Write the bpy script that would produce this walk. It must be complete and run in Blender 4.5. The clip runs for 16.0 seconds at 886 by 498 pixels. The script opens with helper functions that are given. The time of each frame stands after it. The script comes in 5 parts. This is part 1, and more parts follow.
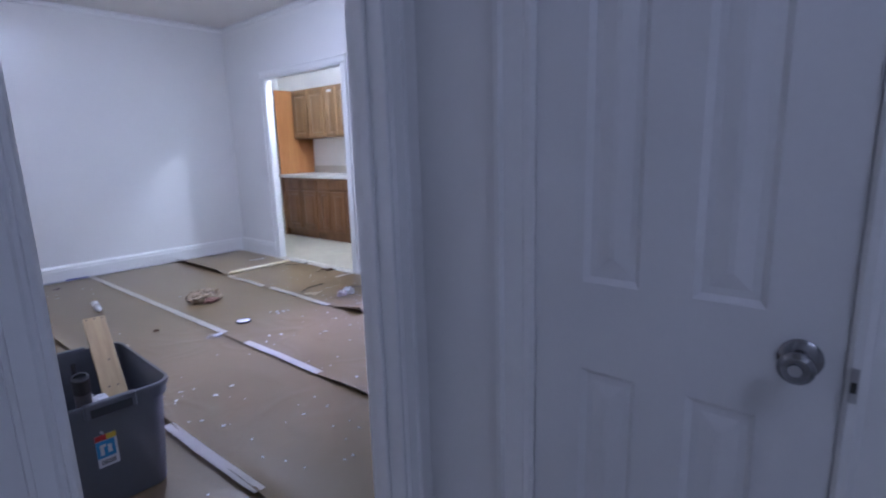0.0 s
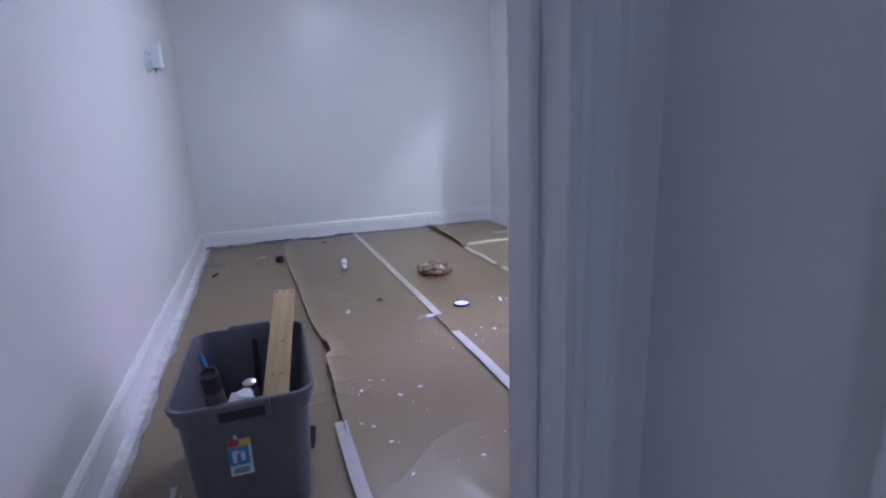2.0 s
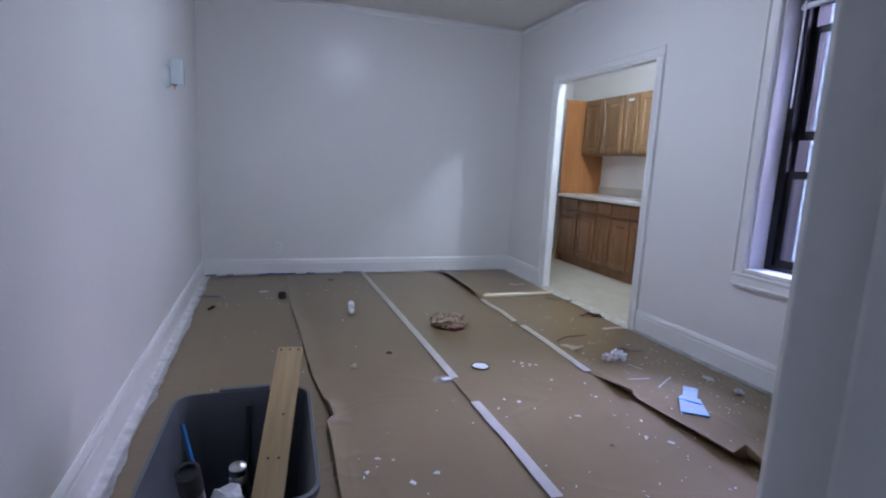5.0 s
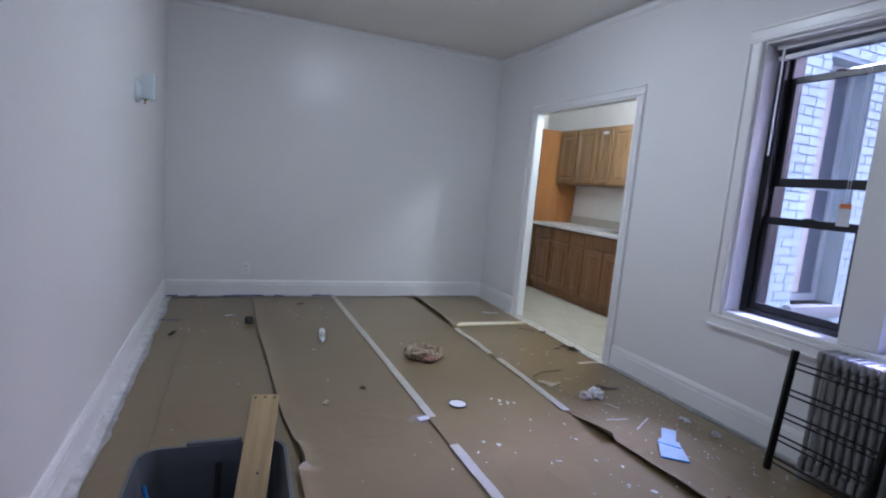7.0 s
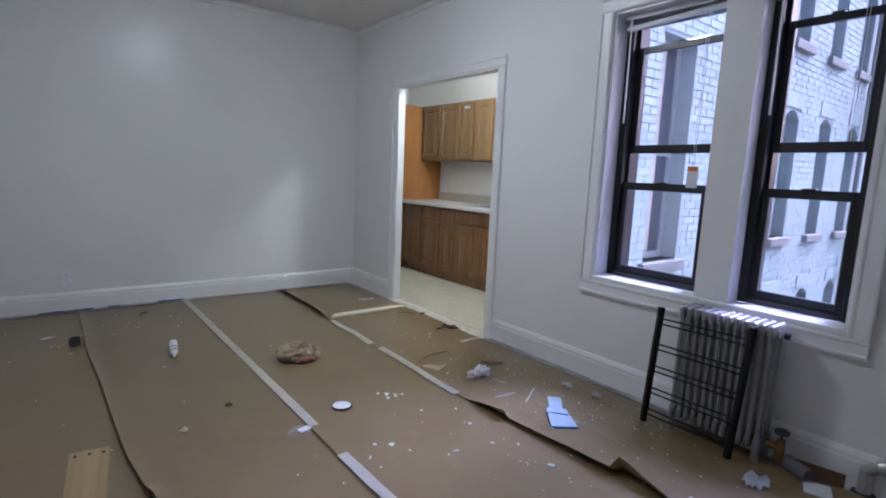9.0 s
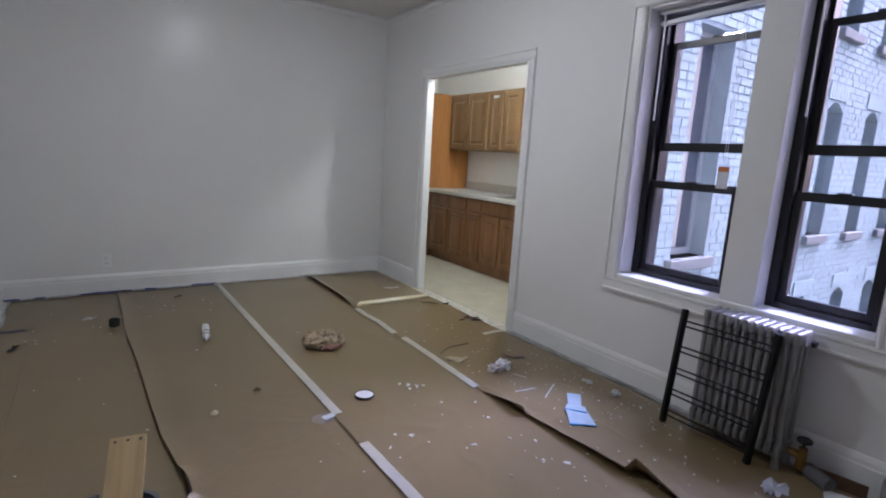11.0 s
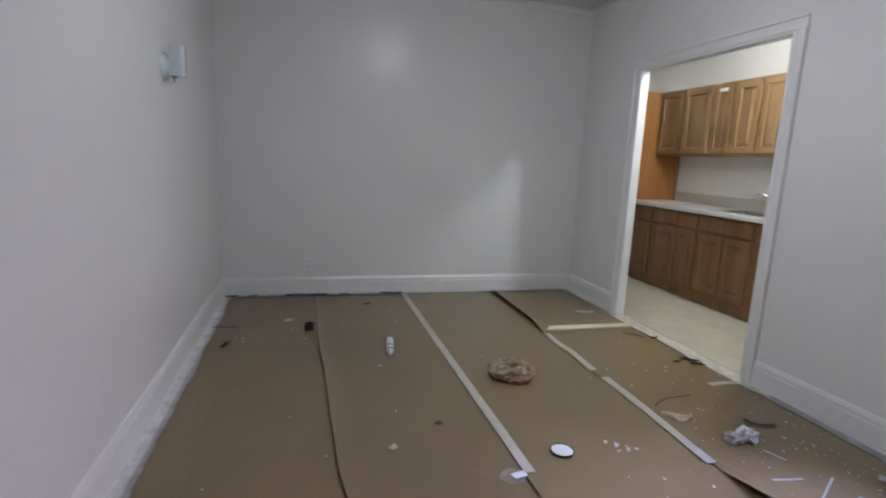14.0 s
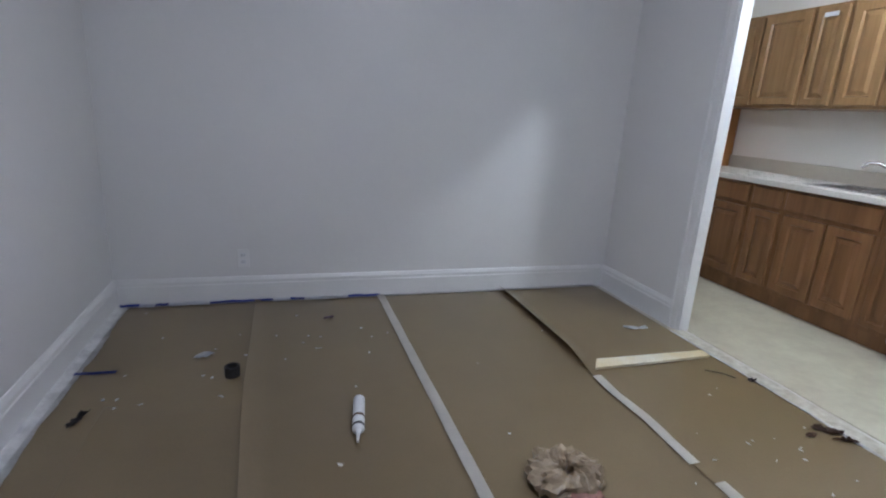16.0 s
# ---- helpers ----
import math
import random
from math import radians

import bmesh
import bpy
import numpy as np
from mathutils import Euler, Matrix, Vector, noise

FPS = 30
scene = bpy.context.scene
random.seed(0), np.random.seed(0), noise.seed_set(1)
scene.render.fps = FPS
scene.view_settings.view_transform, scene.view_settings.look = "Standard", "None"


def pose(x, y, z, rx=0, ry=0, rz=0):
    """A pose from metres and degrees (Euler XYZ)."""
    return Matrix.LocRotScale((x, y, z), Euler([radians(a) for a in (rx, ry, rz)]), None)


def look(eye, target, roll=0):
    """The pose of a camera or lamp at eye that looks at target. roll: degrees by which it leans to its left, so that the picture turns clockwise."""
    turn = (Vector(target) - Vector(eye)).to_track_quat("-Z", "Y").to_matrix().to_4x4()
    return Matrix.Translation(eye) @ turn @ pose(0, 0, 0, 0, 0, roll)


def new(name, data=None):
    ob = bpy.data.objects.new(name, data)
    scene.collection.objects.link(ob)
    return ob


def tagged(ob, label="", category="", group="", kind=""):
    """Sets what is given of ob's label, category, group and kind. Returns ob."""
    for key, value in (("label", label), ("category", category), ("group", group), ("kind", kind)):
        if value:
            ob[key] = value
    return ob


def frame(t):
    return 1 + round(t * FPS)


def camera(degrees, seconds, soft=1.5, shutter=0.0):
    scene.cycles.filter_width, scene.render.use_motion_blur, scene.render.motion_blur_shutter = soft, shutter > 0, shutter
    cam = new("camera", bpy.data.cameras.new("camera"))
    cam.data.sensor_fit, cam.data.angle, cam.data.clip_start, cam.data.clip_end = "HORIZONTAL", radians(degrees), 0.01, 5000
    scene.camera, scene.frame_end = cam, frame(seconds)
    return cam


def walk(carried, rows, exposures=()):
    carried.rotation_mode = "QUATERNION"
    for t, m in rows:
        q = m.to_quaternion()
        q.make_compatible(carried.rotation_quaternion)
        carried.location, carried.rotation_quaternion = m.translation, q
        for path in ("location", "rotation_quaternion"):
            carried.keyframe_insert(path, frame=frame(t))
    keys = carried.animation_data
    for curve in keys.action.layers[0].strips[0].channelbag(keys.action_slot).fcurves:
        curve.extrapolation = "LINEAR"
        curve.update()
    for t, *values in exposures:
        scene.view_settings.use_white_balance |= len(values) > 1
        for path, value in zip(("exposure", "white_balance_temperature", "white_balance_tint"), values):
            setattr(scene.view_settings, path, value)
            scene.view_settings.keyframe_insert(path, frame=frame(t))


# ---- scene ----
# camera and walk: seconds, place, yaw, pitch, roll
cam = camera(81.9, 16.0, soft=2.0, shutter=0.3)
ROWS = [
    (0.0, 0.127, 1.172, 1.254, -49.16, -11.35, -1.74),
    (0.5, 0.251, 1.203, 1.246, -41.64, -12.49, -0.23),
    (1.0, 0.380, 1.307, 1.258, -37.57, -13.76, 0.18),
    (1.5, 0.618, 1.538, 1.184, -23.70, -14.85, -3.48),
    (2.0, 0.726, 1.666, 1.192, -19.23, -13.69, -2.17),
    (2.5, 0.708, 1.815, 1.228, -24.72, -11.95, -1.47),
    (3.0, 0.741, 1.900, 1.209, -21.42, -10.99, -0.74),
    (3.5, 0.733, 1.918, 1.208, -23.17, -13.69, -0.20),
    (4.0, 0.706, 1.937, 1.203, -22.61, -12.01, 0.15),
    (6.5, 0.680, 2.123, 1.252, -15.42, -8.05, 6.07),
    (7.0, 0.638, 2.132, 1.284, -22.87, -7.18, 5.12),
    (7.5, 0.641, 2.140, 1.326, -24.02, -7.52, 2.50),
    (8.0, 0.707, 2.283, 1.284, -33.40, -8.58, 3.57),
    (8.5, 0.663, 2.346, 1.285, -38.12, -7.93, 1.68),
    (9.0, 0.718, 2.354, 1.272, -37.85, -8.41, 2.49),
    (9.5, 0.728, 2.340, 1.324, -36.02, -8.86, 3.32),
    (12.0, 0.678, 2.317, 1.350, -33.61, -10.83, 2.75),
    (12.5, 0.593, 2.302, 1.408, -25.35, -8.06, 0.07),
    (13.0, 0.645, 2.395, 1.357, -10.24, -1.66, -1.32),
    (13.5, 0.764, 2.560, 1.339, -8.82, -4.93, -0.37),
    (14.0, 0.806, 2.818, 1.289, -14.92, -10.12, 2.60),
    (14.5, 0.921, 3.041, 1.324, -20.26, -13.20, 1.99),
    (15.0, 1.062, 3.402, 1.334, -18.20, -13.70, 4.69),
    (15.5, 1.028, 3.808, 1.269, -15.47, -15.11, 4.44),
    (16.0, 1.063, 4.199, 1.261, -17.56, -15.26, 3.59),
]
EXPOSURES = [
    (0.0, 2.95, 4790, 53), (2.0, 2.83, 4860, 51), (4.0, 2.52, 4910, 49), (6.5, 2.48, 5020, 44), (9.0, 2.41, 5250, 42),
    (12.5, 2.36, 5560, 44), (14.5, 2.34, 5500, 44), (16.0, 2.46, 5200, 45),
]
walk(cam, [(t, pose(x, y, z, 90 + p, 0, yaw) @ pose(0, 0, 0, 0, 0, r)) for t, x, y, z, yaw, p, r in ROWS], EXPOSURES)

# world: overcast daylight
world = bpy.data.worlds.new("overcast_sky")
scene.world = world
world.use_nodes = True
wn = world.node_tree.nodes
sky = wn.new("ShaderNodeTexSky")
sky.sky_type = "NISHITA"
sky.sun_disc = False
sky.sun_elevation, sky.sun_rotation = radians(50), radians(94)
sky.air_density, sky.dust_density = 1.0, 7.0
wn["Background"].inputs["Strength"].default_value = 0.15
world.node_tree.links.new(sky.outputs["Color"], wn["Background"].inputs["Color"])
sun_data = bpy.data.lights.new("sun", "SUN")
sun_data.energy, sun_data.angle, sun_data.color = 2.8, radians(35), (0.61, 0.71, 1.0)
sun = new("sun", sun_data)
sun.matrix_world = look((30, 0, 23.9), (10, 1.5, 0))

ROOM_LAMP, KITCHEN_LAMP, HALL_FILL = 14.0, 48.0, 2.75

# ---- materials ----


def surface(name, color, rough=0.5, metal=0.0, vary=0.08, scale=3.0, fine=70.0, bump=0.06, spec=0.5, stretch=(1, 1, 1), tint=None, per=0.0, rvar=0.03):
    """A painted or plain surface with variation at two scales."""
    m = bpy.data.materials.new(name)
    m.use_nodes = True
    n, l = m.node_tree.nodes, m.node_tree.links
    b = n["Principled BSDF"]
    b.inputs["Metallic"].default_value = metal
    b.inputs["Specular IOR Level"].default_value = spec
    tc = n.new("ShaderNodeTexCoord")
    mp = n.new("ShaderNodeMapping")
    mp.inputs["Scale"].default_value = stretch
    l.new(tc.outputs["Object"], mp.inputs["Vector"])
    big = n.new("ShaderNodeTexNoise")
    big.inputs["Scale"].default_value = scale
    big.inputs["Detail"].default_value = 5
    big.inputs["Roughness"].default_value = 0.6
    small = n.new("ShaderNodeTexNoise")
    small.inputs["Scale"].default_value = fine
    small.inputs["Detail"].default_value = 3
    for x in (big, small):
        l.new(mp.outputs["Vector"], x.inputs["Vector"])
    ramp = n.new("ShaderNodeValToRGB")
    dark = tint or tuple(c * (1 - 2 * vary) for c in color)
    ramp.color_ramp.elements[0].position, ramp.color_ramp.elements[1].position = 0.3, 0.65
    ramp.color_ramp.elements[0].color = (*dark, 1)
    ramp.color_ramp.elements[1].color = (*color, 1)
    l.new(big.outputs["Fac"], ramp.inputs["Fac"])
    grain = n.new("ShaderNodeMix")
    grain.data_type, grain.blend_type = "RGBA", "MULTIPLY"
    grain.inputs["Factor"].default_value = min(1, vary * 2)
    l.new(ramp.outputs["Color"], grain.inputs[6])
    gr = n.new("ShaderNodeMapRange")
    gr.inputs["From Min"].default_value, gr.inputs["From Max"].default_value = 0.3, 0.7
    gr.inputs["To Min"].default_value, gr.inputs["To Max"].default_value = 0.55, 1.1
    l.new(small.outputs["Fac"], gr.inputs["Value"])
    l.new(gr.outputs["Result"], grain.inputs[7])
    out = grain.outputs[2]
    if per:
        info = n.new("ShaderNodeObjectInfo")
        hsv = n.new("ShaderNodeHueSaturation")
        mr = n.new("ShaderNodeMapRange")
        mr.inputs["To Min"].default_value, mr.inputs["To Max"].default_value = 1 - per, 1 + per
        l.new(info.outputs["Random"], mr.inputs["Value"])
        l.new(mr.outputs["Result"], hsv.inputs["Value"])
        l.new(out, hsv.inputs["Color"])
        out = hsv.outputs["Color"]
    l.new(out, b.inputs["Base Color"])
    rr = n.new("ShaderNodeMapRange")
    rr.inputs["To Min"].default_value, rr.inputs["To Max"].default_value = max(0.02, rough - rvar), min(1, rough + rvar)
    l.new(big.outputs["Fac"], rr.inputs["Value"])
    l.new(rr.outputs["Result"], b.inputs["Roughness"])
    bp = n.new("ShaderNodeBump")
    bp.inputs["Strength"].default_value = bump
    bp.inputs["Distance"].default_value = 0.01
    l.new(small.outputs["Fac"], bp.inputs["Height"])
    l.new(bp.outputs["Normal"], b.inputs["Normal"])
    return m


def glow(name, color, strength):
    m = bpy.data.materials.new(name)
    m.use_nodes = True
    b = m.node_tree.nodes["Principled BSDF"]
    b.inputs["Base Color"].default_value = (0.9, 0.9, 0.88, 1)
    b.inputs["Emission Color"].default_value = (*color, 1)
    b.inputs["Emission Strength"].default_value = strength
    return m


def clear_glass(name, tint=(1, 1, 1), rough=0.0):
    """Thin sheet: mostly clear, with a real reflection on it."""
    m = bpy.data.materials.new(name)
    m.use_nodes = True
    n, l = m.node_tree.nodes, m.node_tree.links
    n.remove(n["Principled BSDF"])
    tr = n.new("ShaderNodeBsdfTransparent")
    tr.inputs["Color"].default_value = (*tint, 1)
    gl = n.new("ShaderNodeBsdfGlossy")
    gl.inputs["Roughness"].default_value = rough
    fr = n.new("ShaderNodeFresnel")
    fr.inputs["IOR"].default_value = 1.5
    mx = n.new("ShaderNodeMixShader")
    l.new(fr.outputs["Fac"], mx.inputs["Fac"])
    l.new(tr.outputs["BSDF"], mx.inputs[1])
    l.new(gl.outputs["BSDF"], mx.inputs[2])
    l.new(mx.outputs["Shader"], n["Material Output"].inputs["Surface"])
    return m


def wood(name, light, dark, rough=0.4, axis="z", scale=9.0, bump=0.05, per=0.06):
    st = {"x": (0.08, 1, 1), "y": (1, 0.08, 1), "z": (1, 1, 0.08)}[axis]
    return surface(name, light, rough, 0, 0.14, scale, 60, bump, 0.45, st, dark, per)


M_WALL = surface("white_gloss_wall_paint", (0.78, 0.775, 0.765), 0.26, 0, 0.012, 1.2, 45, 0.03, 0.24, rvar=0.015)
M_TRIM = surface("white_gloss_trim_paint", (0.8, 0.8, 0.79), 0.32, 0, 0.02, 4, 60, 0.03, rvar=0.01)
M_CEIL = surface("matt_ceiling_paint", (0.82, 0.79, 0.75), 0.8, 0, 0.02, 1.5, 60, 0.03, 0.2)
M_KWALL = surface("kitchen_wall_paint", (0.82, 0.8, 0.75), 0.35, 0, 0.015, 1.5, 50, 0.02)
M_DOOR = surface("white_door_paint", (0.74, 0.74, 0.74), 0.3, 0, 0.015, 3, 90, 0.02)
M_FLOOR = surface("paint_smeared_floorboards", (0.72, 0.71, 0.68), 0.5, 0, 0.12, 7, 40, 0.1, 0.4, (1, 0.3, 1), (0.5, 0.45, 0.38))
M_VINYL = surface("cream_vinyl_floor", (0.56, 0.535, 0.41), 0.3, 0, 0.07, 5, 25, 0.02, 0.5, (1, 1, 1), (0.46, 0.42, 0.32))
M_PAPER = surface("brown_rosin_paper", (0.205, 0.148, 0.072), 0.33, 0, 0.05, 1.3, 90, 0.06, 0.8, (1, 1, 1), (0.172, 0.122, 0.057), 0.06)
M_SMEAR = surface("smeared_white_paint", (0.76, 0.76, 0.75), 0.42, 0, 0.1, 11, 60, 0.12, 0.45, (1, 1, 1), (0.5, 0.5, 0.5))
M_TAPE = surface("cream_masking_tape", (0.78, 0.75, 0.7), 0.5, 0, 0.05, 12, 120, 0.06)
M_BLUETAPE = surface("blue_painters_tape", (0.025, 0.06, 0.36), 0.5, 0, 0.1, 20, 120, 0.06)
M_CABU = wood("honey_oak", (0.32, 0.188, 0.078), (0.205, 0.114, 0.042), 0.35)
M_CABB = wood("brown_oak", (0.265, 0.13, 0.048), (0.17, 0.078, 0.027), 0.35)
M_PANEL = wood("orange_oak_veneer", (0.47, 0.21, 0.055), (0.4, 0.16, 0.038), 0.4)
M_COUNTER = surface("pale_laminate", (0.72, 0.7, 0.66), 0.28, 0, 0.03, 30, 200, 0.01)
M_SPLASH = surface("beige_laminate", (0.56, 0.52, 0.44), 0.35, 0, 0.03, 30, 200, 0.01)
M_STEEL = surface("brushed_steel", (0.6, 0.6, 0.6), 0.28, 1.0, 0.04, 10, 120, 0.02)
M_CHROME = surface("chrome", (0.7, 0.7, 0.71), 0.1, 1.0, 0.02, 10, 60, 0.005)
M_BLACK = surface("black_painted_metal", (0.008, 0.008, 0.009), 0.5, 0, 0.1, 8, 90, 0.05, 0.25)
M_FRAME = surface("black_window_frame", (0.01, 0.01, 0.012), 0.35, 0, 0.1, 5, 80, 0.03)
M_RAD = surface("silver_radiator_paint", (0.33, 0.335, 0.34), 0.32, 0.35, 0.1, 9, 70, 0.08)
M_PIPE = surface("silver_pipe_paint", (0.5, 0.5, 0.5), 0.35, 0.5, 0.1, 12, 80, 0.08)
M_BRASS = surface("dull_brass", (0.35, 0.22, 0.07), 0.4, 1.0, 0.15, 18, 90, 0.06)
M_TOTE = surface("grey_plastic", (0.13, 0.138, 0.16), 0.42, 0, 0.05, 6, 130, 0.03)
# Shade inside hollows of the tote and tube, put into a darker colour.
M_HOLLOWSHADE = surface("hollow_shade", (0.03, 0.032, 0.04), 0.5, 0, 0.05, 6, 130, 0.02)
M_PINE = wood("raw_pine", (0.52, 0.39, 0.2), (0.42, 0.29, 0.13), 0.6, "y", 14, 0.08)
M_TUBE = surface("grey_metal_tube", (0.2, 0.185, 0.18), 0.4, 0.6, 0.12, 12, 80, 0.06)
M_WHITE = surface("white_plastic", (0.75, 0.76, 0.78), 0.35, 0, 0.03, 10, 90, 0.02)
M_PAPERW = surface("white_paper_scrap", (0.74, 0.76, 0.8), 0.6, 0, 0.06, 25, 120, 0.1)
M_CREAM = surface("cream_paper_scrap", (0.72, 0.64, 0.48), 0.6, 0, 0.06, 25, 120, 0.1)
M_BLUEP = surface("pale_blue_paper", (0.42, 0.54, 0.62), 0.5, 0, 0.05, 15, 120, 0.05)
M_BLUE = surface("bright_blue_plastic", (0.02, 0.2, 0.55), 0.4, 0, 0.05, 15, 90, 0.03)
M_FILM = surface("blue_plastic_film", (0.03, 0.3, 0.72), 0.3, 0, 0.06, 14, 60, 0.03)
M_RED = surface("red_print", (0.6, 0.05, 0.05), 0.45, 0, 0.05, 15, 90, 0.03)
M_YELLOW = surface("yellow_print", (0.75, 0.55, 0.05), 0.45, 0, 0.05, 15, 90, 0.03)
M_LABELBLUE = surface("blue_print", (0.05, 0.3, 0.6), 0.45, 0, 0.05, 15, 90, 0.03)
M_BAG = surface("tan_crumpled_plastic", (0.36, 0.28, 0.18), 0.3, 0, 0.2, 14, 50, 0.3, 0.5, (1, 1, 1), (0.24, 0.17, 0.1))
M_PINK = surface("pink_rag", (0.3, 0.15, 0.115), 0.7, 0, 0.1, 16, 90, 0.2)
M_PURPLE = surface("dark_purple_tape", (0.17, 0.11, 0.15), 0.5, 0, 0.1, 16, 90, 0.1)
M_DARK = surface("dark_grey_rubber_and_holes", (0.035, 0.033, 0.035), 0.6, 0, 0.1, 16, 90, 0.1)
M_BROWN = surface("brown_scrap", (0.12, 0.06, 0.03), 0.7, 0, 0.15, 16, 90, 0.2)
M_SLEEVE = surface("grey_pipe_sleeve", (0.12, 0.115, 0.125), 0.7, 0, 0.12, 14, 60, 0.2)
M_STOVE = surface("white_enamel", (0.78, 0.78, 0.77), 0.2, 0, 0.02, 6, 90, 0.01)
M_OPAL = surface("pale_opal_glass", (0.62, 0.7, 0.72), 0.08, 0, 0.02, 3, 90, 0.005)
# Court shade is put into brick and mortar colours; green offsets lavender daylight.
M_BRICK = surface("white_brick_paint_court_shade", (0.295, 0.395, 0.37), 0.7, 0, 0.12, 2.2, 40, 0.2, 0.3, (1, 1, 1), (0.235, 0.315, 0.295), 0.08)
M_MORTAR = surface("mortar_court_shade", (0.235, 0.3, 0.285), 0.85, 0, 0.12, 6, 60, 0.2, 0.2)
M_STONE = surface("grey_stone_sill", (0.14, 0.16, 0.145), 0.7, 0, 0.12, 9, 60, 0.2)
M_SHADE = surface("cream_window_blind", (0.4, 0.38, 0.31), 0.7, 0, 0.04, 6, 60, 0.03)
M_SASH = surface("grey_white_sash_paint", (0.28, 0.32, 0.3), 0.5, 0, 0.06, 6, 60, 0.05)
M_PANE = surface("dark_far_window_glass", (0.06, 0.075, 0.09), 0.08, 0, 0.1, 2, 40, 0.01, 0.6)
M_ASPHALT = surface("court_concrete", (0.16, 0.16, 0.16), 0.85, 0, 0.12, 2, 40, 0.2)
M_GLASS = clear_glass("window_glass")
M_WRAP = bpy.data.materials.new("clear_wrap")
M_WRAP.use_nodes = True
wb = M_WRAP.node_tree.nodes["Principled BSDF"]
wb.inputs["Base Color"].default_value = (0.8, 0.8, 0.82, 1)
wb.inputs["Roughness"].default_value = 0.12
wb.inputs["Alpha"].default_value = 0.12
M_BLIND = surface("white_blind_slats", (0.66, 0.67, 0.7), 0.4, 0, 0.03, 9, 90, 0.02)
M_ROOMLAMP = glow("lit_opal_dome", (0.88, 1.0, 0.75), ROOM_LAMP)
M_KLAMP = glow("lit_kitchen_diffuser", (0.88, 1.0, 0.71), KITCHEN_LAMP)
M_HALLFILL = glow("added_hall_glow", (0.86, 1.0, 0.84), HALL_FILL)

# ---- mesh helpers ----


def box(bm, x0, y0, z0, x1, y1, z1, bev=0.0, seg=2):
    r = bmesh.ops.create_cube(bm, size=1)
    vs = r["verts"]
    for v in vs:
        v.co = Vector((x0 + (v.co.x + 0.5) * (x1 - x0), y0 + (v.co.y + 0.5) * (y1 - y0), z0 + (v.co.z + 0.5) * (z1 - z0)))
    if bev:
        es = list({e for v in vs for e in v.link_edges})
        bmesh.ops.bevel(bm, geom=es, offset=bev, segments=seg, affect="EDGES", profile=0.5)
    return bm


def made(*boxes, bev=0.0):
    bm = bmesh.new()
    for b in boxes:
        box(bm, *b, bev=bev)
    return bm


def rod(bm, p0, p1, r0, r1=None, seg=12, caps=True):
    p0, p1 = Vector(p0), Vector(p1)
    d = p1 - p0
    m = Matrix.Translation((p0 + p1) / 2) @ d.to_track_quat("Z", "Y").to_matrix().to_4x4()
    bmesh.ops.create_cone(bm, cap_ends=caps, segments=seg, radius1=r0, radius2=r0 if r1 is None else r1, depth=d.length, matrix=m)
    return bm


def tube_path(bm, pts, r, seg=10):
    for a, b in zip(pts, pts[1:]):
        rod(bm, a, b, r, seg=seg)
    for p in pts[1:-1]:
        bmesh.ops.create_uvsphere(bm, u_segments=seg, v_segments=6, radius=r, matrix=Matrix.Translation(p))
    return bm


def lathe(bm, profile, seg=28, at=(0, 0, 0), turn=None):
    """Turns (radius, height) pairs round z."""
    m = Matrix.Translation(at) @ (turn or Matrix())
    rings = []
    for r, z in profile:
        rings.append([bm.verts.new(m @ Vector((r * math.cos(2 * math.pi * i / seg), r * math.sin(2 * math.pi * i / seg), z))) for i in range(seg)])
    for a, b in zip(rings, rings[1:]):
        for i in range(seg):
            j = (i + 1) % seg
            bm.faces.new((a[i], a[j], b[j], b[i]))
    if profile[0][0] > 1e-5:
        bm.faces.new(list(reversed(rings[0])))
    if profile[-1][0] > 1e-5:
        bm.faces.new(rings[-1])
    bmesh.ops.remove_doubles(bm, verts=bm.verts, dist=1e-6)
    bmesh.ops.recalc_face_normals(bm, faces=bm.faces)
    return bm


def run(bm, profile, p0, p1, out, up=(0, 0, 1)):
    """Sweeps a moulding profile of (out, up) pairs straight from p0 to p1."""
    p0, p1, out, up = Vector(p0), Vector(p1), Vector(out), Vector(up)
    a = [bm.verts.new(p0 + out * u + up * w) for u, w in profile]
    b = [bm.verts.new(p1 + out * u + up * w) for u, w in profile]
    k = len(profile)
    for i in range(k):
        j = (i + 1) % k
        bm.faces.new((a[i], a[j], b[j], b[i]))
    bm.faces.new(list(reversed(a)))
    bm.faces.new(b)
    bmesh.ops.recalc_face_normals(bm, faces=bm.faces)
    return bm


def mesh_of(bm, name, material, smooth=False):
    me = bpy.data.meshes.new(name)
    bm.to_mesh(me)
    bm.free()
    me.materials.append(material)
    if smooth:
        me.shade_smooth()
        me.set_sharp_from_angle(angle=radians(40))
    return me


def part(name, bm, material, parent, label="", smooth=False):
    ob = new(name, mesh_of(bm, name, material, smooth))
    ob.parent = parent
    return tagged(ob, label)


def thing(name, label, category, at=(0, 0, 0), rz=0, group="", kind=""):
    ob = new(name)
    ob.empty_display_size = 0.1
    ob.matrix_basis = pose(*at, 0, 0, rz)
    return tagged(ob, label, category, group, kind)


def solid(name, bm, material, label, category, at=(0, 0, 0), rz=0, group="", kind="", smooth=False):
    ob = new(name, mesh_of(bm, name, material, smooth))
    ob.matrix_basis = pose(*at, 0, 0, rz)
    return tagged(ob, label, category, group, kind)


def setting(name, bm, material, label, category, smooth=False):
    return solid(name, bm, material, label, category, kind="structure", smooth=smooth)


